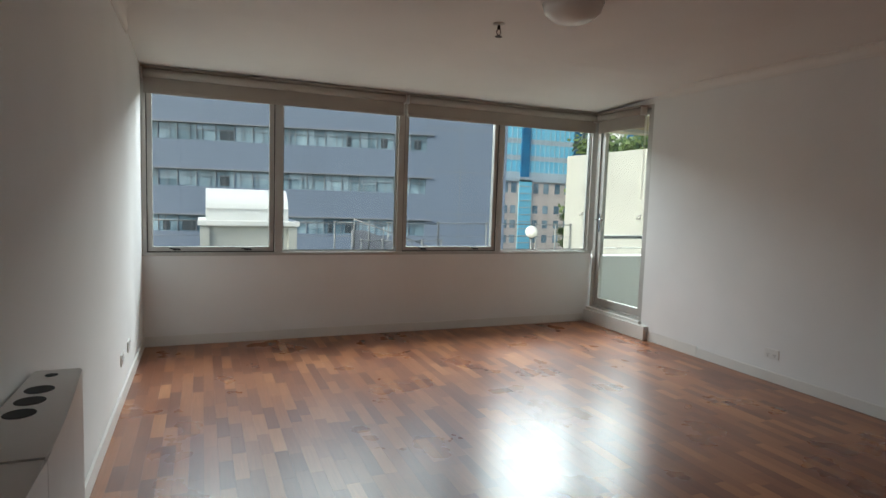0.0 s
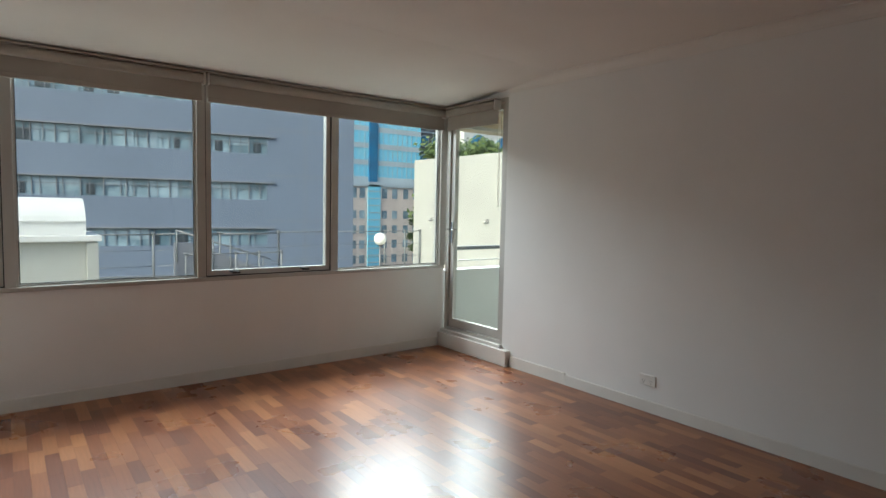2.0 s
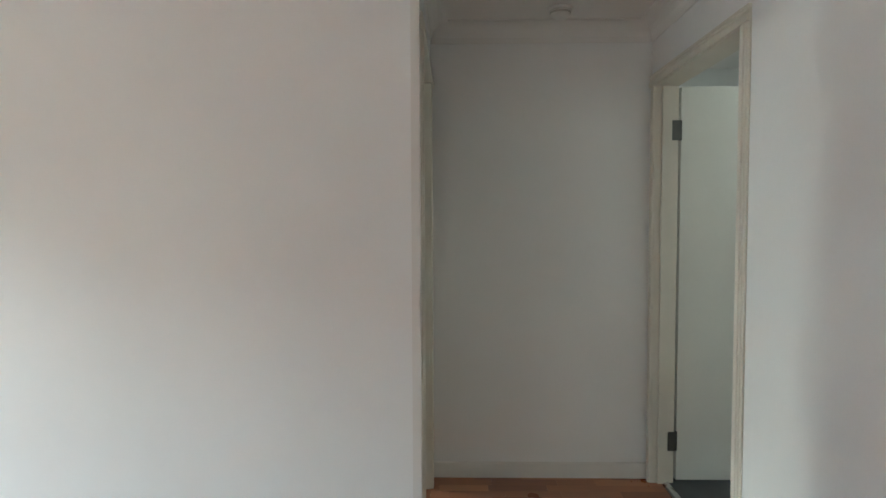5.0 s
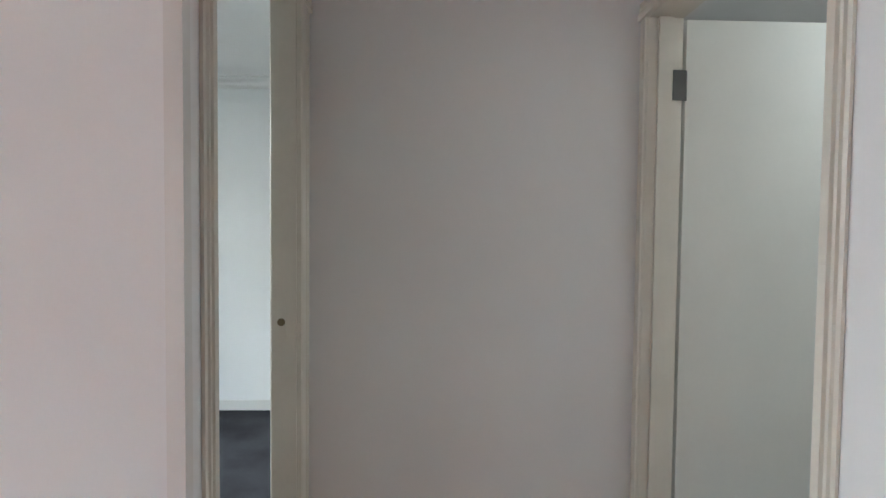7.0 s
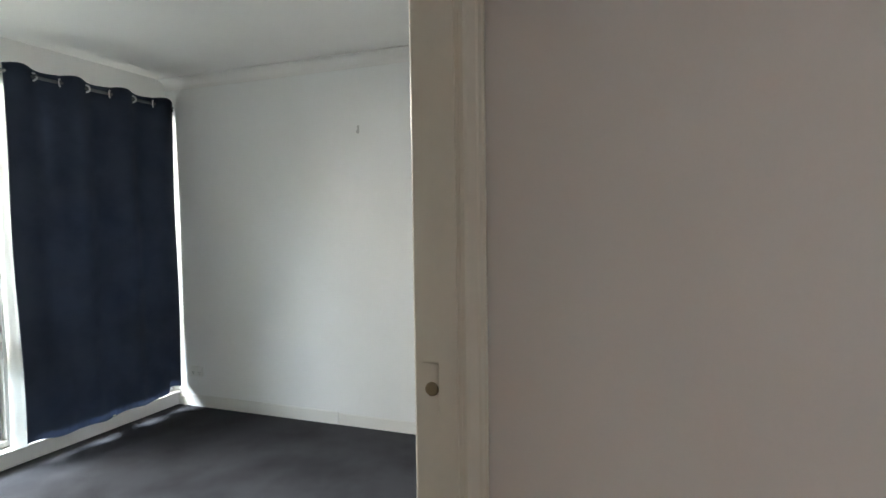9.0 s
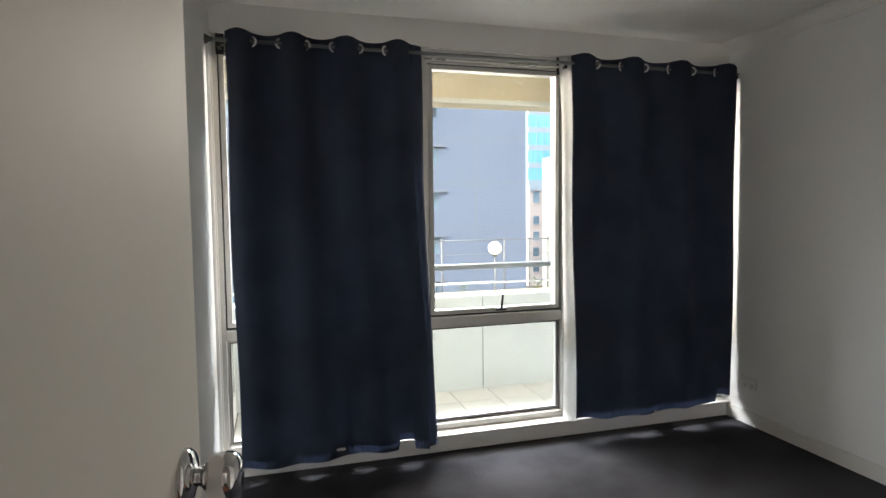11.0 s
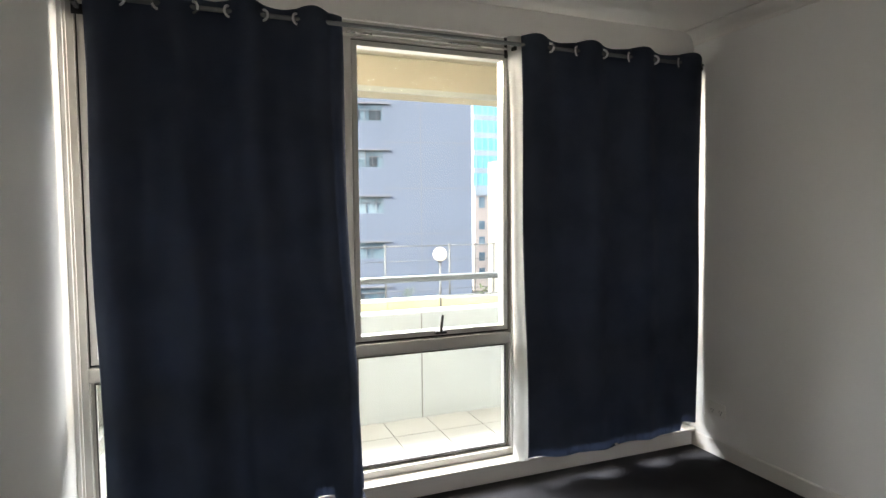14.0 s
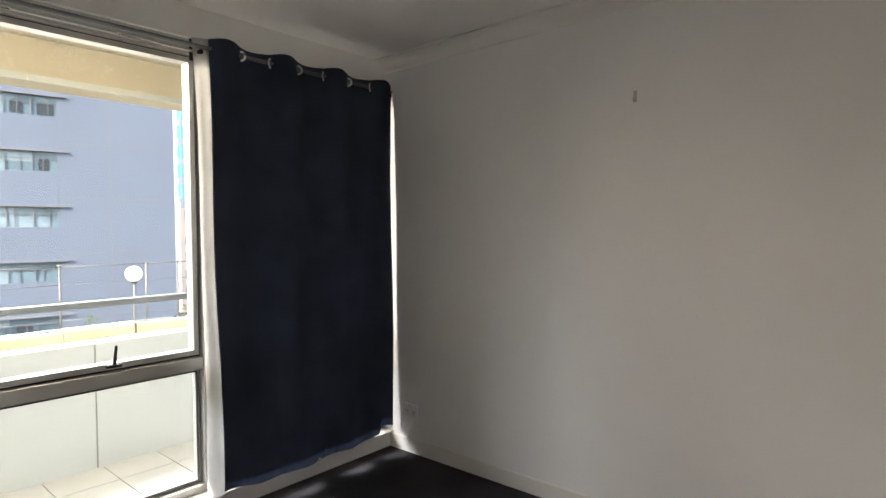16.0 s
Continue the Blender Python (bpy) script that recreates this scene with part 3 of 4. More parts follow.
t = thing("smoke_detector", "round white ceiling smoke detector in the hall", "smoke detector", at=(0.78, -4.6, H))
M = Matrix.Translation((0.78, -4.6, 0))
part("base", lathe(bmesh.new(), [(0.055, H - 0.014), (0.058, H - 0.01), (0.058, H)], M), PLASTIC, t)
part("cover", lathe(bmesh.new(), [(0.012, H - 0.046), (0.038, H - 0.043), (0.047, H - 0.034), (0.05, H - 0.014)], M), PLASTIC, t)
part("grille", lathe(bmesh.new(), [(0.0485, H - 0.03), (0.0497, H - 0.026), (0.0503, H - 0.022)], M), ALU, t)
t = thing("wall_hook", "small dark steel hook fixed to the bedroom wall", "hook", at=(XB, -2.489, 1.908))
bm = boxed(XB - 0.004, XB - 0.0005, -2.496, -2.482, 1.888, 1.938, bevel=0.001)
tube(bm, (XB - 0.003, -2.489, 1.894), (XB - 0.02, -2.489, 1.890), 0.003, 8)
tube(bm, (XB - 0.02, -2.489, 1.890), (XB - 0.022, -2.489, 1.904), 0.003, 8)
part("hook_body", bm, STEEL, t)

# ---- bedroom window ----
win = thing("window_2", "full-height aluminium bedroom window onto the balcony", "window", kind="structure")
bm = bmesh.new()
Y0, Y1 = -0.875, -0.765
box(bm, 0.1, XB - 0.002, Y0, Y1, 0.085, 0.135)
box(bm, 0.1, XB - 0.002, Y0, Y1, 2.155, 2.225)
box(bm, 0.1, 0.128, Y0, Y1, 0.135, 2.155)
box(bm, XB - 0.13, XB - 0.002, Y0, Y1, 0.135, 2.155)
part("window_frame", bm, ALU, win)
part("window_sill", boxed(0.1, XB - 0.002, -0.96, Y0, 0.0855, 0.1, bevel=0.003), TRIM, win, "white painted sill")
for x in (1.178, 2.04):
    part("mullion", boxed(x - 0.026, x + 0.026, Y0, Y1, 0.135, 2.155, bevel=0.003), ALU, win)
for a, b in ((0.128, 1.152), (1.204, 2.012), (2.068, XB - 0.13)):
    part("transom", boxed(a, b, Y0, Y1, 0.69, 0.745, bevel=0.003), ALU, win, "grey aluminium transom")
    part("gasket", frame_ring(bmesh.new(), a, b, 0.746, 2.154, -0.845, -0.805, 0.006), GASKET, win)
    s = part("sash", frame_ring(bmesh.new(), a + 0.007, b - 0.007, 0.756, 2.147, -0.855, -0.795, 0.024), ALU, win, "aluminium awning sash")
    pane(s, a + 0.031, b - 0.031, 0.78, 2.123, -0.815)
    part("glazing_bead", frame_ring(bmesh.new(), a, b, 0.135, 0.69, -0.835, -0.795, 0.014), ALU, win)
    part("gasket", frame_ring(bmesh.new(), a + 0.014, b - 0.014, 0.149, 0.676, -0.833, -0.845, 0.004), GASKET, win)
    pane(win, a + 0.014, b - 0.014, 0.149, 0.676, -0.815)
    c = (a + b) / 2 + 0.02 if a < 2 else 2.85
    bm = boxed(c - 0.03, c + 0.03, -0.88, -0.855, 0.765, 0.778, bevel=0.003)
    tube(bm, (c, -0.875, 0.775), (c + 0.004, -0.89, 0.86), 0.008, 8, 0.006)
    part("latch", bm, DARKM, s, "dark metal window latch")
structure("trim_window", boxed(0.087, 0.108, YB - 0.012, YB - 0.001, 0.1, 2.225), TRIM, "white edge trim beside the bedroom window", "trim")

# curtain pole and curtains
ROD_Y, ROD_Z = -0.975, 2.17
t = thing("curtain_pole", "black double curtain pole with wall brackets", "curtain pole", at=(1.7, ROD_Y, ROD_Z))
bm = bmesh.new()
tube(bm, (0.115, ROD_Y, ROD_Z), (3.17, ROD_Y, ROD_Z), 0.0095, 16)
part("pole", bm, RAILM, t)
bm = bmesh.new()
tube(bm, (0.14, ROD_Y + 0.055, ROD_Z - 0.01), (3.17, ROD_Y + 0.055, ROD_Z - 0.01), 0.006, 12)
part("rear_rod", bm, STEEL, t)
for x in (0.147, 1.985, 3.16):
    bm = boxed(x - 0.008, x + 0.008, ROD_Y - 0.006, YB - 0.0005, ROD_Z - 0.03, ROD_Z - 0.012, bevel=0.002)
    box(bm, x - 0.02, x + 0.02, YB - 0.004, YB - 0.0005, ROD_Z - 0.05, ROD_Z + 0.05)
    part("bracket", bm, DARKM, t)
part("finial", lathe(bmesh.new(), [(0.01, 0), (0.012, 0.012), (0.022, 0.03), (0.024, 0.036), (0.006, 0.038)], Matrix.Translation((0.122, ROD_Y, ROD_Z)) @ pose(0, 0, 0, 0, -90, 0)), DARKM, t)


def curtain(label, top, foot, z0, folds, seed, lining_side, notch):
    """An eyelet curtain: a pleated cloth hung on the pole, its lining, its rings and its hem."""
    rnd = random.Random(seed)
    t = thing("curtain", label, "curtain", at=((top[0] + top[1]) / 2, ROD_Y, 0), group="bedroom curtains")
    nx, nz = int(folds * 24), 30
    ph = [rnd.uniform(-0.35, 0.35) for _ in range(int(folds) + 3)]

    def at(u, v):
        x = (top[0] + (top[1] - top[0]) * u) * v + (foot[0] + (foot[1] - foot[0]) * u) * (1 - v)
        k = u * folds
        i = int(k)
        f = k - i
        wob = ph[i] * (1 - f) + ph[i + 1] * f
        amp = 0.032 - 0.012 * (1 - v) * (1.0 + math.sin(i * 2.1 + seed))
        y = ROD_Y - amp * math.sin(2 * math.pi * k + wob * (1 - v) * 1.6) - 0.012 * (1 - v)
        lift = max(0.0, math.sin(2 * math.pi * k)) * 0.012
        zt = ROD_Z + 0.042 + lift
        zb = z0 + 0.012 * math.sin(2 * math.pi * k + 0.6) + 0.008 * math.sin(7.3 * u + seed) + (0.05 if notch[0] < u < notch[1] else 0.0)
        return Vector((x + 0.006 * math.sin(9 * v + 5 * u), y, zb + (zt - zb) * v))

    for name, off, mat, u0, u1 in (("cloth", 0.0, CLOTH, 0, 1), ("lining", 0.004, LINING, 0.004, 0.996)):
        bm = bmesh.new()
        grid = []
        for j in range(nz + 1):
            v = j / nz
            row = []
            for i in range(nx + 1):
                p = at(u0 + (u1 - u0) * i / nx, v if name == "cloth" else 0.02 + 0.95 * v)
                row.append(bm.verts.new((p.x, p.y + off, p.z)))
            grid.append(row)
        for j in range(nz):
            for i in range(nx):
                f = bm.faces.new((grid[j][i], grid[j][i + 1], grid[j + 1][i + 1], grid[j + 1][i]))
                f.smooth = True
        bmesh.ops.solidify(bm, geom=bm.faces[:], thickness=0.0016)
        part(name, bm, mat, t, "white blockout lining" if name == "lining" else "")
    side = 0 if lining_side < 0 else 1
    bm = bmesh.new()
    cols = []
    for j in range(nz + 1):
        v = j / nz
        p = at(side, v)
        w = 0.055 + 0.012 * math.sin(5 * v + seed)
        cols.append([bm.verts.new((p.x + lining_side * q * w, p.y + 0.004 + 0.03 * q * q, max(p.z, z0) if j else z0)) for q in (-0.1, 0.3, 0.65, 1.0)])
    for j in range(nz):
        for i in range(3):
            bm.faces.new((cols[j][i], cols[j][i + 1], cols[j + 1][i + 1], cols[j + 1][i])).smooth = True
    bmesh.ops.solidify(bm, geom=bm.faces[:], thickness=0.0016)
    part("folded_edge", bm, LINING if lining_side < 0 else CLOTH, t, "turned-back white lining edge" if lining_side < 0 else "")
    for k in range(1, 7):
        u = k / (folds * 2)
        p = at(u, 0.985)
        bm = bmesh.new()
        m = Matrix.Translation((p.x, ROD_Y, ROD_Z)) @ pose(0, 0, 0, 0, 0, 52 if k % 2 else -52) @ pose(0, 0, 0, 0, 90, 0)
        n, r, rr = 20, 0.021, 0.0055
        vs = [[bm.verts.new(m @ Vector(((r + rr * math.cos(b)) * math.cos(a), (r + rr * math.cos(b)) * math.sin(a), rr * 0.8 * math.sin(b))))
               for b in [2 * math.pi * q / 8 for q in range(8)]] for a in [2 * math.pi * q / n for q in range(n)]]
        for i in range(n):
            for j in range(8):
                bm.faces.new((vs[i][j], vs[(i + 1) % n][j], vs[(i + 1) % n][(j + 1) % 8], vs[i][(j + 1) % 8])).smooth = True
        part("eyelet", bm, EYELET, t, "chrome eyelet ring")
    return t


curtain("dark navy eyelet curtain hanging half drawn", (0.173, 1.079), (0.189, 1.168), 0.058, 3.5, 3, 1, (0.83, 0.91))
curtain("dark navy eyelet curtain drawn to the wall corner", (2.016, 3.158), (2.052, 3.15), 0.1, 3.5, 8, -1, (0.9, 1.01))

# ---- balcony ----
structure("balcony_slab", boxed(0.1, 5.0, -0.757, 0.3, -0.3, -0.014), GROUT, "concrete balcony slab", "balcony floor")
structure("balcony_parapet", boxed(0.06, 5.0, 0.1, 0.25, -0.3, 0.71, bevel=0.008), WHITER, "white rendered balcony parapet", "parapet")
structure("parapet_joint", boxed(1.86, 1.868, 0.097, 0.0995, 0.0, 0.7), GROUT, "dark control joint in the parapet", "joint")
structure("balcony_beam", boxed(0.06, 5.0, 0.1, 0.3, 2.13, H, bevel=0.006), BEIGE, "beige rendered beam over the balcony edge", "beam")
structure("beam_drip", boxed(0.06, 5.0, 0.085, 0.099, 2.13, 2.165), RENDER, "cream drip edge on the balcony beam", "trim")
structure("balcony_soffit", boxed(0.1, 5.0, -0.757, 0.1, H - 0.012, H - 0.001), BEIGE, "beige balcony soffit", "ceiling")
structure("wall_balcony_east", boxed(XB + 0.2, 5.0, -0.95, -0.79, -0.3, H), RENDER, "cream rendered outside wall", "wall")
t = thing("balcony_rail", "grey metal handrail above the parapet", "railing", at=(2.5, 0.17, 0.71))
part("handrail", boxed(0.06, 5.0, 0.14, 0.2, 0.905, 0.945, bevel=0.01), RAILM, t)
bm = bmesh.new()
tube(bm, (0.06, 0.17, 0.795), (5.0, 0.17, 0.795), 0.008, 10)
part("mid_rail", bm, STEEL, t)
for x in (0.12, 3.1, 4.4):
    bm = bmesh.new()
    tube(bm, (x, 0.17, 0.70), (x, 0.17, 0.91), 0.012, 10)
    part("post", bm, STEEL, t)
side = structure("wall_blade", boxed(8.62, 8.9, -1.0, 13.05, -6.5, 3.05, bevel=0.01), RENDER, "tall cream rendered blade wall beside the balcony", "wall")
for y in (8.99, 11.9):
    t = thing("wall_spout", "small grey overflow spout in the cream wall", "spout", at=(8.62, y, 0.93), group="overflow spouts")
    bm = bmesh.new()
    tube(bm, (8.62, y, 0.95), (8.46, y, 0.9), 0.04, 12)
    part("pipe", bm, STEEL, t)
    part("flange", boxed(8.6, 8.6195, y - 0.07, y + 0.07, 0.88, 1.02, bevel=0.004), STEEL, t)

# ---- outside ----
structure("ground", boxed(-400, 400, 0.3, 900, -9.5, -9.0), ASPHALT, "asphalt street far below", "ground")
structure("terrace", boxed(-14, 5.0, 0.25, 12.9, -6.5, -1.25), PAVE, "paved podium terrace", "terrace")
structure("terrace_east", boxed(5.0, 8.62, 0.25, 13.4, -6.5, -1.25), PAVE, "paved podium terrace", "terrace")
structure("terrace_kerb", boxed(5.0, 8.61, 12.0, 12.35, -1.25, -1.02, bevel=0.02), KERB, "low kerb with yellow light in its colour", "kerb")
structure("terrace_kerb", boxed(-14, 4.99, 12.0, 12.35, -1.25, -1.02, bevel=0.02), KERB, "low kerb with yellow light in its colour", "kerb")
structure("podium_wall", boxed(-14, -4.1, 9.0, 9.25, -1.25, -0.02, bevel=0.01), WHITER, "low white rendered podium wall", "wall")

t = thing("vent_housing", "cream rendered roof vent housing with curved white hood", "vent housing", at=(-2.95, 9.8, -1.25))
part("base", boxed(-3.92, -1.97, 9.1, 10.6, -1.25, 0.52), RENDER, t)
for x in (-4.0, -2.03):
    part("pilaster", boxed(x - 0.03, x + 0.17, 9.0, 10.7, -1.25, 0.5), RENDER, t, "stained cream pilaster")
part("coping", boxed(-4.08, -1.8, 8.95, 10.75, 0.52, 0.64, bevel=0.015), WHITER, t)
out = [(9.15, 0.64), (9.15, 0.8)] + [(9.85 - 0.7 * math.cos(a), 0.8 + 0.58 * math.sin(a)) for a in [math.pi * i / 16 for i in range(1, 16)]] + [(10.55, 0.8), (10.55, 0.64)]
part("hood", prism(bmesh.new(), out, "x", -3.9, -2.05), WHITER, t, "curved white sheet metal hood")
part("seam", boxed(-3.905, -2.045, 9.13, 9.16, 0.9, 0.93), WHITER, t)


def railing(label, posts, z_foot, top, group):
    """A steel post and wire rail along a line of post feet."""
    t = thing("terrace_railing", label, "railing", at=posts[0], group=group)
    for p in posts:
        bm = bmesh.new()
        tube(bm, p, (p[0], p[1], p[2] + top), 0.028, 10)
        tube(bm, (p[0], p[1], p[2] + top), (p[0], p[1], p[2] + top + 0.05), 0.05, 10)
        part("post", bm, RAILM, t)
    for h in (0.25, 0.5, 0.75, 1.0):
        bm = bmesh.new()
        for a, b in zip(posts, posts[1:]):
            tube(bm, (a[0], a[1], a[2] + top * h), (b[0], b[1], b[2] + top * h), 0.018 if h == 1.0 else 0.009, 8)
        part("rail", bm, RAILM, t)
    return t


railing("grey steel terrace railing with wire infill", [(-5.4 + 1.74 * i, 12.55, -1.25) for i in range(6)], -1.25, 1.72, "terrace railings")
railing("grey steel terrace railing with wire infill", [(x, 12.55, -1.25) for x in (3.3, 5.09, 7.09, 7.92, 8.55)], -1.25, 1.75, "terrace railings")
railing("grey steel handrail sloping down the ramp", [(0.25 + 0.62 * i, 10.9, -1.25 - 0.0 * i) for i in range(5)], -1.25, 1.28, "terrace railings")
t = thing("ramp", "white rendered stair flank rising to the terrace", "stair", at=(1.4, 11.6, -1.25))
part("flank", prism(bmesh.new(), [(0.1, -1.25), (0.1, 0.3), (0.5, 0.3), (2.6, -0.55), (2.6, -1.25)], "y", 11.4, 11.55), FACADE2, t)
for i in range(6):
    x = 0.15 + 0.45 * i
    z = 0.3 - max(0, x - 0.5) * 0.405
    bm = bmesh.new()
    tube(bm, (x, 11.4, z - 0.5), (x, 11.4, z + 0.35), 0.02, 8)
    part("post", bm, RAILM, t)
bm = bmesh.new()
tube(bm, (0.15, 11.4, 0.62), (2.6, 11.4, -0.2), 0.022, 8)
part("handrail", bm, RAILM, t)

t = thing("street_lamp", "post-top terrace lamp with a white globe", "lamp", at=(6.58, 12.02, -1.25))
bm = bmesh.new()
tube(bm, (6.58, 12.02, -1.25), (6.58, 12.02, 0.06), 0.035, 12, 0.028)
part("pole", bm, RAILM, t)
part("collar", lathe(bmesh.new(), [(0.06, 0.03), (0.075, 0.07), (0.05, 0.1)], Matrix.Translation((6.58, 12.02, 0))), DARKM, t)
bm = bmesh.new()
bmesh.ops.create_uvsphere(bm, u_segments=24, v_segments=14, radius=0.21, matrix=Matrix.Translation((6.58, 12.02, 0.27)))
for f in bm.faces:
    f.smooth = True
part("globe", bm, OPAL, t, "white opal globe")
# young plants by the kerb
for x in (5.6, 8.0):
    t = thing("shrub", "small green seedling by the kerb", "plant", at=(x, 12.1, -1.02))
    bm = bmesh.new()
    rnd = random.Random(int(x * 10))
    for i in range(40):
        p = Vector((x + rnd.gauss(0, 0.1), 12.1 + rnd.gauss(0, 0.08), -0.98 + rnd.random() * 0.28))
        d = Vector((rnd.uniform(-1, 1), rnd.uniform(-1, 1), rnd.uniform(0, 1))).normalized() * 0.08
        s = d.orthogonal().normalized() * 0.02
        a, b, c, e = (bm.verts.new(q) for q in (p, p + d * 0.5 + s, p + d, p + d * 0.5 - s))
        bm.faces.new((a, b, c, e))
    part("leaves", bm, LEAF, t)
    bm = bmesh.new()
    tube(bm, (x, 12.1, -1.03), (x, 12.1, -0.8), 0.012, 8, 0.005)
    part("stem", bm, BARK, t)

# grey office building; local u runs along its front, w into it
t = thing("office_building", "blue-grey clad office block with ribbon windows", "building")
U1, U0, WEND = 0.0, -62.0, -6.1
bm = boxed(U0, U1, 0.35, 18, 0.0, 24.6)
part("core", bm, FACADE, t)
ROWS = [14.86 - 3.09 * k for k in range(-3, 5)]
bm = bmesh.new()
part("end_wall", boxed(WEND, U1, 0, 0.35, 0.0, 24.6), FACADE, t)
for k, zt in enumerate(ROWS):
    low = zt - 3.09
    part("spandrel", boxed(U0, WEND, 0.0, 0.35, low, zt - 1.12, bevel=0.02), FACADE, t)
    part("slab_edge", boxed(U0, WEND + 0.5, -0.14, 0.0, zt, zt + 0.09), FACADE2, t)
    rnd = random.Random(k)
    n = 46
    w = (WEND - U0) / n
    for i in range(n - 24, n):
        a = U0 + i * w
        fr = part("window", boxed(a, a + 0.05, 0.02, 0.3, zt - 1.12, zt), FACADE2, t)
        half = rnd.uniform(0.25, 0.75)
        part("bar", boxed(a + 0.05, a + w, 0.05, 0.09, zt - 0.42, zt - 0.38), FACADE2, fr)
        part("bar", boxed(a + w * half, a + w * half + 0.04, 0.05, 0.09, zt - 1.12, zt), FACADE2, fr)
        pb = bmesh.new()
        box(pb, a + 0.05, a + w, 0.12, 0.16, zt - 1.12, zt)
        part("pane", pb, OFFICE, fr)
        if rnd.random() < 0.35:
            part("inner_blind", boxed(a + 0.05, a + w, 0.09, 0.115, zt - rnd.uniform(0.3, 0.7), zt), OBLIND, fr)
        elif rnd.random() < 0.4:
            part("inner_blind", boxed(a + 0.1, a + 0.1 + w * half * 0.6, 0.09, 0.115, zt - 1.08, zt - 0.05), OBLIND, fr, "pale vertical blind")
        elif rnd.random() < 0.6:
            # no real opening: a dark panel before the pane paints a dim room's shade
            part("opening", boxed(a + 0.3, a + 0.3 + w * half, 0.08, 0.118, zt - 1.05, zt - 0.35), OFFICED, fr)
for z in (4.6, 9.2, 12.3, 15.4, 18.5):
    part("panel_joint", boxed(WEND, U1, -0.015, 0.0, z, z + 0.05), FACADE2, t)
part("panel_joint", boxed(-3.55, -3.5, -0.012, 0.0, 0.0, 24.4), FACADE2, t)
t.matrix_basis = pose(17.1, 33.2, -9, 0, 0, -11.3)

# glass tower beyond
t = thing("glass_tower", "tall office tower with sky-blue glass bands", "building", at=(44, 70, -9))
part("core", boxed(36, 49.0, 70.6, 90, -9, 34), TOWERS, t)
for k in range(12):
    z = 5.0 + 2.45 * k
    part("glass_band", boxed(34, 39.6, 70.0, 70.6, z + 0.75, z + 2.45), TOWERG, t)
    part("glass_band", boxed(41.0, 48.9, 70.0, 70.6, z + 0.75, z + 2.45), TOWERG, t)
    part("spandrel_band", boxed(34, 39.6, 69.95, 70.6, z, z + 0.75), TOWERS, t)
    part("spandrel_band", boxed(41.0, 48.9, 69.95, 70.6, z, z + 0.75), TOWERS, t)
    bm = bmesh.new()
    for i in range(15):
        x = (34.4 + 0.9 * i) if i < 6 else (41.2 + 0.85 * (i - 6))
        box(bm, x, x + 0.06, 69.93, 70.0, z + 0.75, z + 2.45)
    part("mullions", bm, TOWERS, t)
part("shaft", boxed(39.6, 41.0, 69.7, 70.6, -9, 34), TOWERD, t, "dark blue glazed shaft")
part("shaft_low", boxed(39.3, 41.4, 69.4, 69.7, -9, 4.6), TOWERG, t, "bright blue glazed bay")
bm = bmesh.new()
for i in range(12):
    box(bm, 39.25, 41.45, 69.35, 69.4, -8 + i * 1.05, -7.85 + i * 1.05)
part("bay_bars", bm, TOWERS, t)
podium = part("podium", boxed(34, 39.3, 69.6, 70.6, -9, 4.3), PINK, t, "pink stone podium")
part("podium", boxed(41.4, 49.0, 69.6, 70.6, -9, 4.3), PINK, t, "pink stone podium")
part("ledge", boxed(34, 49.0, 69.4, 70.6, 4.3, 5.0), TOWERS, t)
for x in (35.0, 37.0, 38.4, 42.2, 44.0, 46.0, 47.8):
    for z, h in ((2.6, 1.5), (-0.4, 1.2), (-2.6, 1.2), (-4.8, 1.2), (-7.0, 1.2)):
        w = part("window", boxed(x - 0.45, x + 0.45, 69.56, 69.6, z, z + h), OFFICE, t)
        part("sill", boxed(x - 0.5, x + 0.5, 69.5, 69.6, z - 0.1, z), PINK, w)

t = thing("dark_tower", "dark concrete tower with round windows", "building", at=(52, 72, -9))
part("body", boxed(49.2, 57, 71.5, 85, -9, 40), DARKB, t)
for k in range(10):
    for x in (50.6, 53.0, 55.4):
        m = Matrix.Translation((x, 71.5, 6 + 3.0 * k)) @ pose(0, 0, 0, 90, 0, 0)
        w = part("window", lathe(bmesh.new(), [(0.95, 0), (0.95, 0.12), (0.78, 0.12)], m, n=20), TOWERS, t)
        part("pane", lathe(bmesh.new(), [(0.77, 0.1), (0.77, 0.13), (0.7, 0.13)], m, n=20), TOWERD, w)
    part("ledge", boxed(49.2, 57, 71.35, 71.5, 7.3 + 3.0 * k, 7.55 + 3.0 * k), TOWERS, t)

t = thing("arched_building", "pale concrete building with arched windows", "building", at=(60, 55, -9))
part("body", boxed(41.6, 78, 50.4, 52.4, -9, 34), PALE, t)
for k in range(6):
    for x in (43.9, 48.1, 52.3, 56.5):
        m = Matrix.Translation((x, 50.4, 5.6 + 3.4 * k)) @ pose(0, 0, 0, 90, 0, 0)
        bm = bmesh.new()
        arc = [(x + 1.6 * math.cos(a), 5.6 + 3.4 * k + 1.6 * math.sin(a)) for a in [math.pi * i / 14 for i in range(15)]]
        prism(bm, arc, "y", 50.25, 50.4)
        w = part("arched_window", bm, TOWERS, t)
        arc = [(x + 1.4 * math.cos(a), 5.7 + 3.4 * k + 1.4 * math.sin(a)) for a in [math.pi * i / 14 for i in range(15)]]
        part("pane", prism(bmesh.new(), arc, "y", 50.2, 50.25), TOWERD, w)


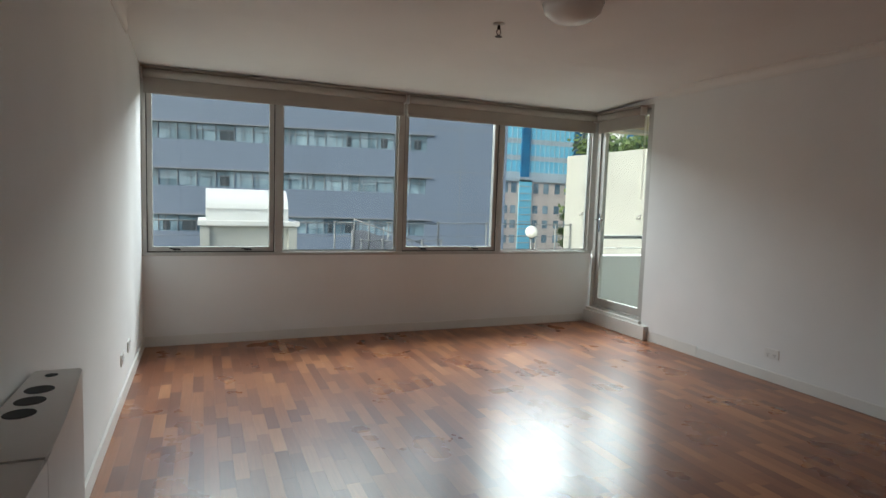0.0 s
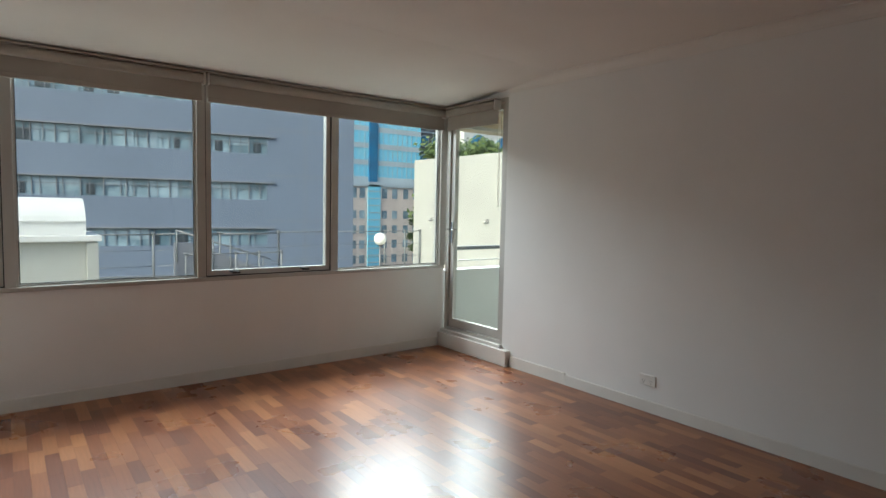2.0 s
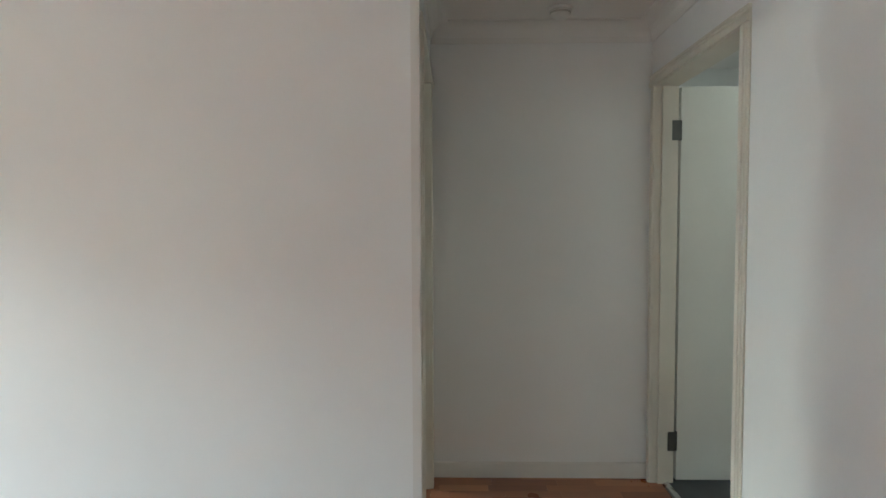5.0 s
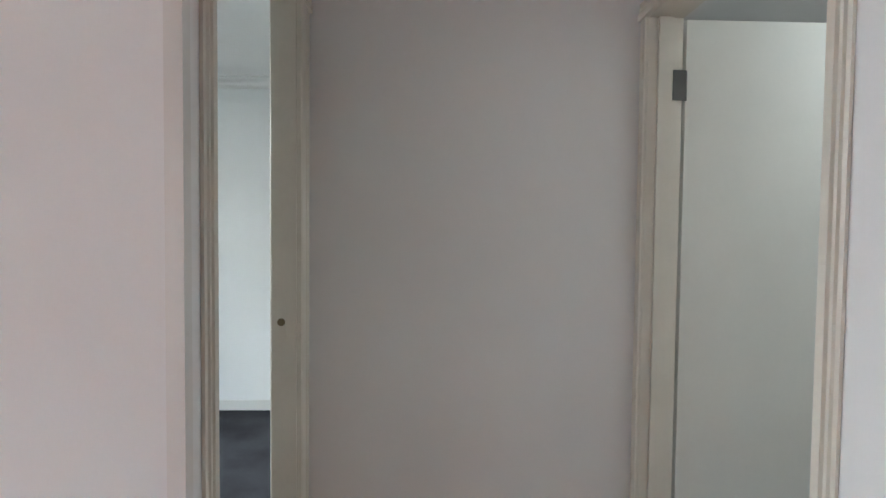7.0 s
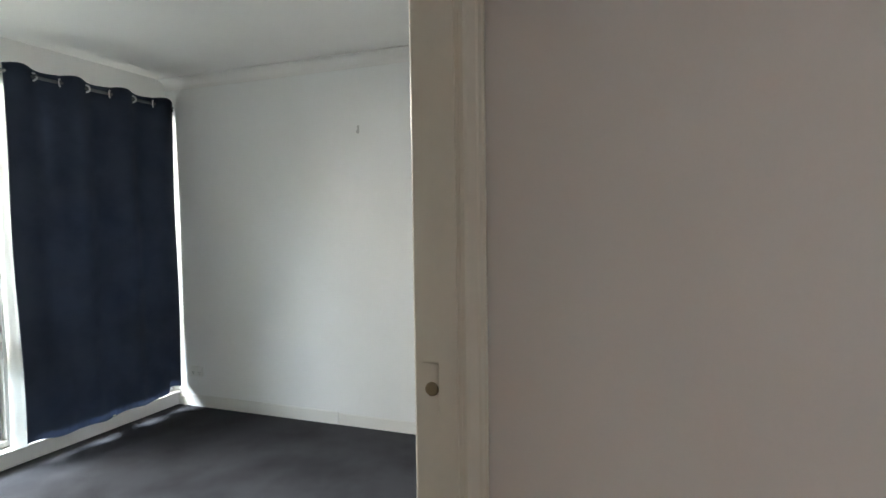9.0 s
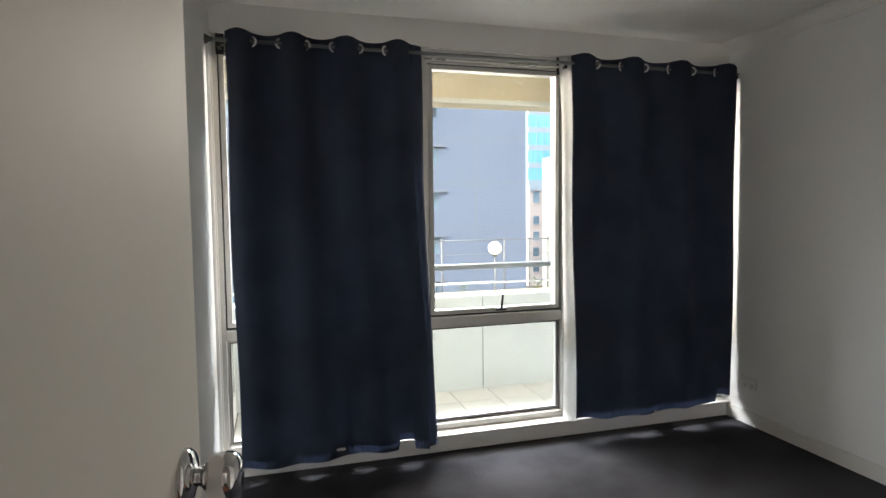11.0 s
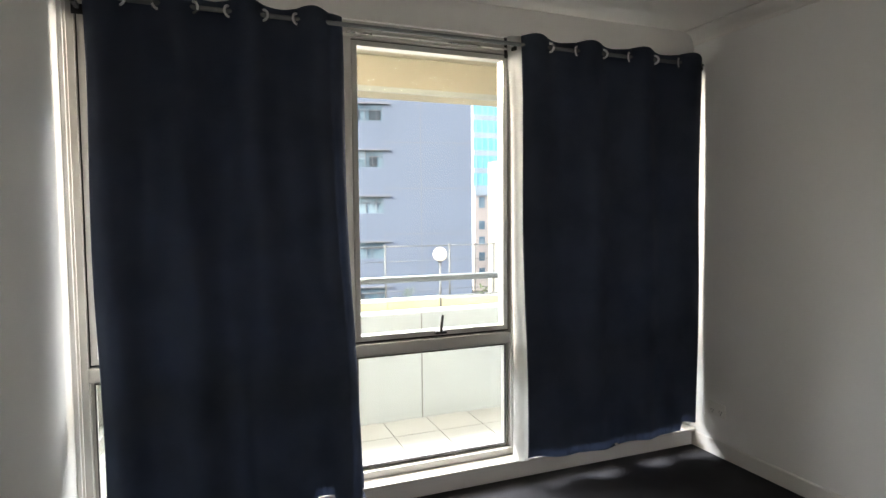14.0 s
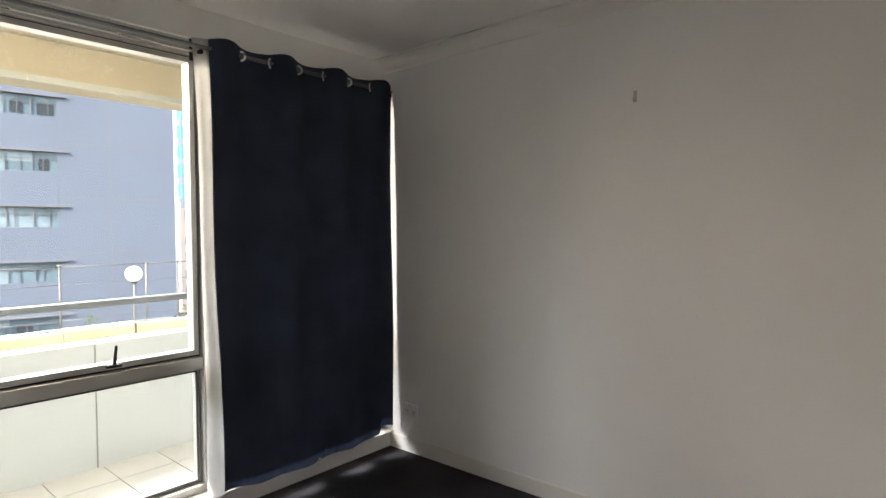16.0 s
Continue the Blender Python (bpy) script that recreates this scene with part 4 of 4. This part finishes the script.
def tree(label, base, height, radius, seed):
    rnd = random.Random(seed)
    t = thing("tree", label, "tree", at=base)
    b = Vector(base)
    bm = bmesh.new()
    tube(bm, b, b + Vector((0, 0, height * 0.6)), radius * 0.08, 10, radius * 0.05)
    tips = []
    for i in range(9):
        a = i * 2.4
        e = b + Vector((radius * 0.7 * math.cos(a), radius * 0.7 * math.sin(a), height * (0.7 + 0.25 * rnd.random())))
        tube(bm, b + Vector((0, 0, height * (0.4 + 0.02 * i))), e, radius * 0.035, 6, radius * 0.012)
        tips.append(e)
    part("trunk", bm, BARK, t)
    bm = bmesh.new()
    for i in range(9000):
        c = rnd.choice(tips)
        p = c + Vector((rnd.gauss(0, 1), rnd.gauss(0, 1), rnd.gauss(0, 0.6))) * radius * 0.2
        d = Vector((rnd.uniform(-1, 1), rnd.uniform(-1, 1), rnd.uniform(-0.5, 1))).normalized() * radius * 0.1
        s = d.orthogonal().normalized() * radius * 0.045
        vs = [bm.verts.new(q) for q in (p, p + d * 0.5 + s, p + d, p + d * 0.5 - s)]
        bm.faces.new(vs)
    part("crown", bm, LEAF, t)
    return t


tree("leafy green tree behind the cream wall", (13.3, 15.2, -9), 13.9, 2.3, 4)
tree("small leafy street tree by the podium", (25.5, 36.0, -9), 9.9, 1.3, 9)

# balcony tiles
tile_me = None
grp = bpy.data.objects["balcony_slab"]
for i in range(16):
    for j in range(3):
        x0, y0 = 0.104 + 0.298 * i, -0.755 + 0.298 * j
        if tile_me is None:
            bm = boxed(0, 0.293, 0, 0.293, 0, 0.012, bevel=0.0015)
            me = bpy.data.meshes.new("tile")
            bm.to_mesh(me)
            bm.free()
            me.materials.append(TILE)
            tile_me = me
        ob = new("tile", tile_me)
        ob.parent = grp
        ob.location = (x0, y0, -0.014)

# laminate blocks: singles where the walk passes nearest the window floor, the rest joined
rnd = random.Random(11)
BW, BL = 0.0655, 0.40
floor = boxed(XL, XE, YS - 0.06, 0.0, -0.012, -0.0105)
FLOOR = structure("floor", floor, UNDER, "glossy reddish-brown three-strip laminate floor", "floor")
block_me = {}
rest_v, rest_f = [], []


def block(x, y, w, l, single):
    if single:
        key = round(l, 3)
        if key not in block_me:
            bm = boxed(0, BW - 0.0004, 0, l - 0.0004, 0, 0.0105)
            me = bpy.data.meshes.new("plank")
            bm.to_mesh(me)
            bm.free()
            me.materials.append(WOOD)
            block_me[key] = me
        ob = new("plank", block_me[key])
        ob.parent = FLOOR
        ob.location = (x, y, -0.0105)
    else:
        b = len(rest_v)
        x1, y1 = x + w - 0.0004, y + l - 0.0004
        rest_v.extend([(x, y, -0.0105), (x1, y, -0.0105), (x1, y1, -0.0105), (x, y1, -0.0105), (x, y, 0), (x1, y, 0), (x1, y1, 0), (x, y1, 0)])
        rest_f.extend([(b + 4, b + 5, b + 6, b + 7), (b, b + 1, b + 5, b + 4), (b + 1, b + 2, b + 6, b + 5), (b + 2, b + 3, b + 7, b + 6), (b + 3, b, b + 4, b + 7)])


def lay(x0, x1, y0, y1):
    count = 0
    n = int((x1 - x0) / BW + 0.999)
    for i in range(n):
        x = x0 + i * BW
        w = min(BW, x1 - x)
        y = y0
        l = rnd.choice((0.06, 0.12, 0.18, 0.24))
        while y < y1 - 0.01:
            l = min(l, y1 - y)
            full = abs(l - round(l, 2)) < 1e-6 and w > BW - 0.001
            block(x, y, w, l, full and -3.6 < x < -1.2 and -3.6 < y < -0.4 and FLOOR_COUNT[0] < 300)
            if full and -3.6 < x < -1.2 and -3.6 < y < -0.4:
                FLOOR_COUNT[0] += 1
            y += l
            l = rnd.choice((0.2, 0.25, 0.28, 0.3, 0.34))
    return count


FLOOR_COUNT = [0]
lay(XL, 0.0, -8.2, 0.0)
lay(0.0, XE, YS - 0.05, YH)
lay(0.128, 0.88, YH, YH + 0.05)
me = bpy.data.meshes.new("planks")
me.from_pydata(rest_v, [], rest_f)
me.materials.append(WOOD)
rest = new("planks", me)
rest.parent = FLOOR
tagged(rest, kind="stuff")
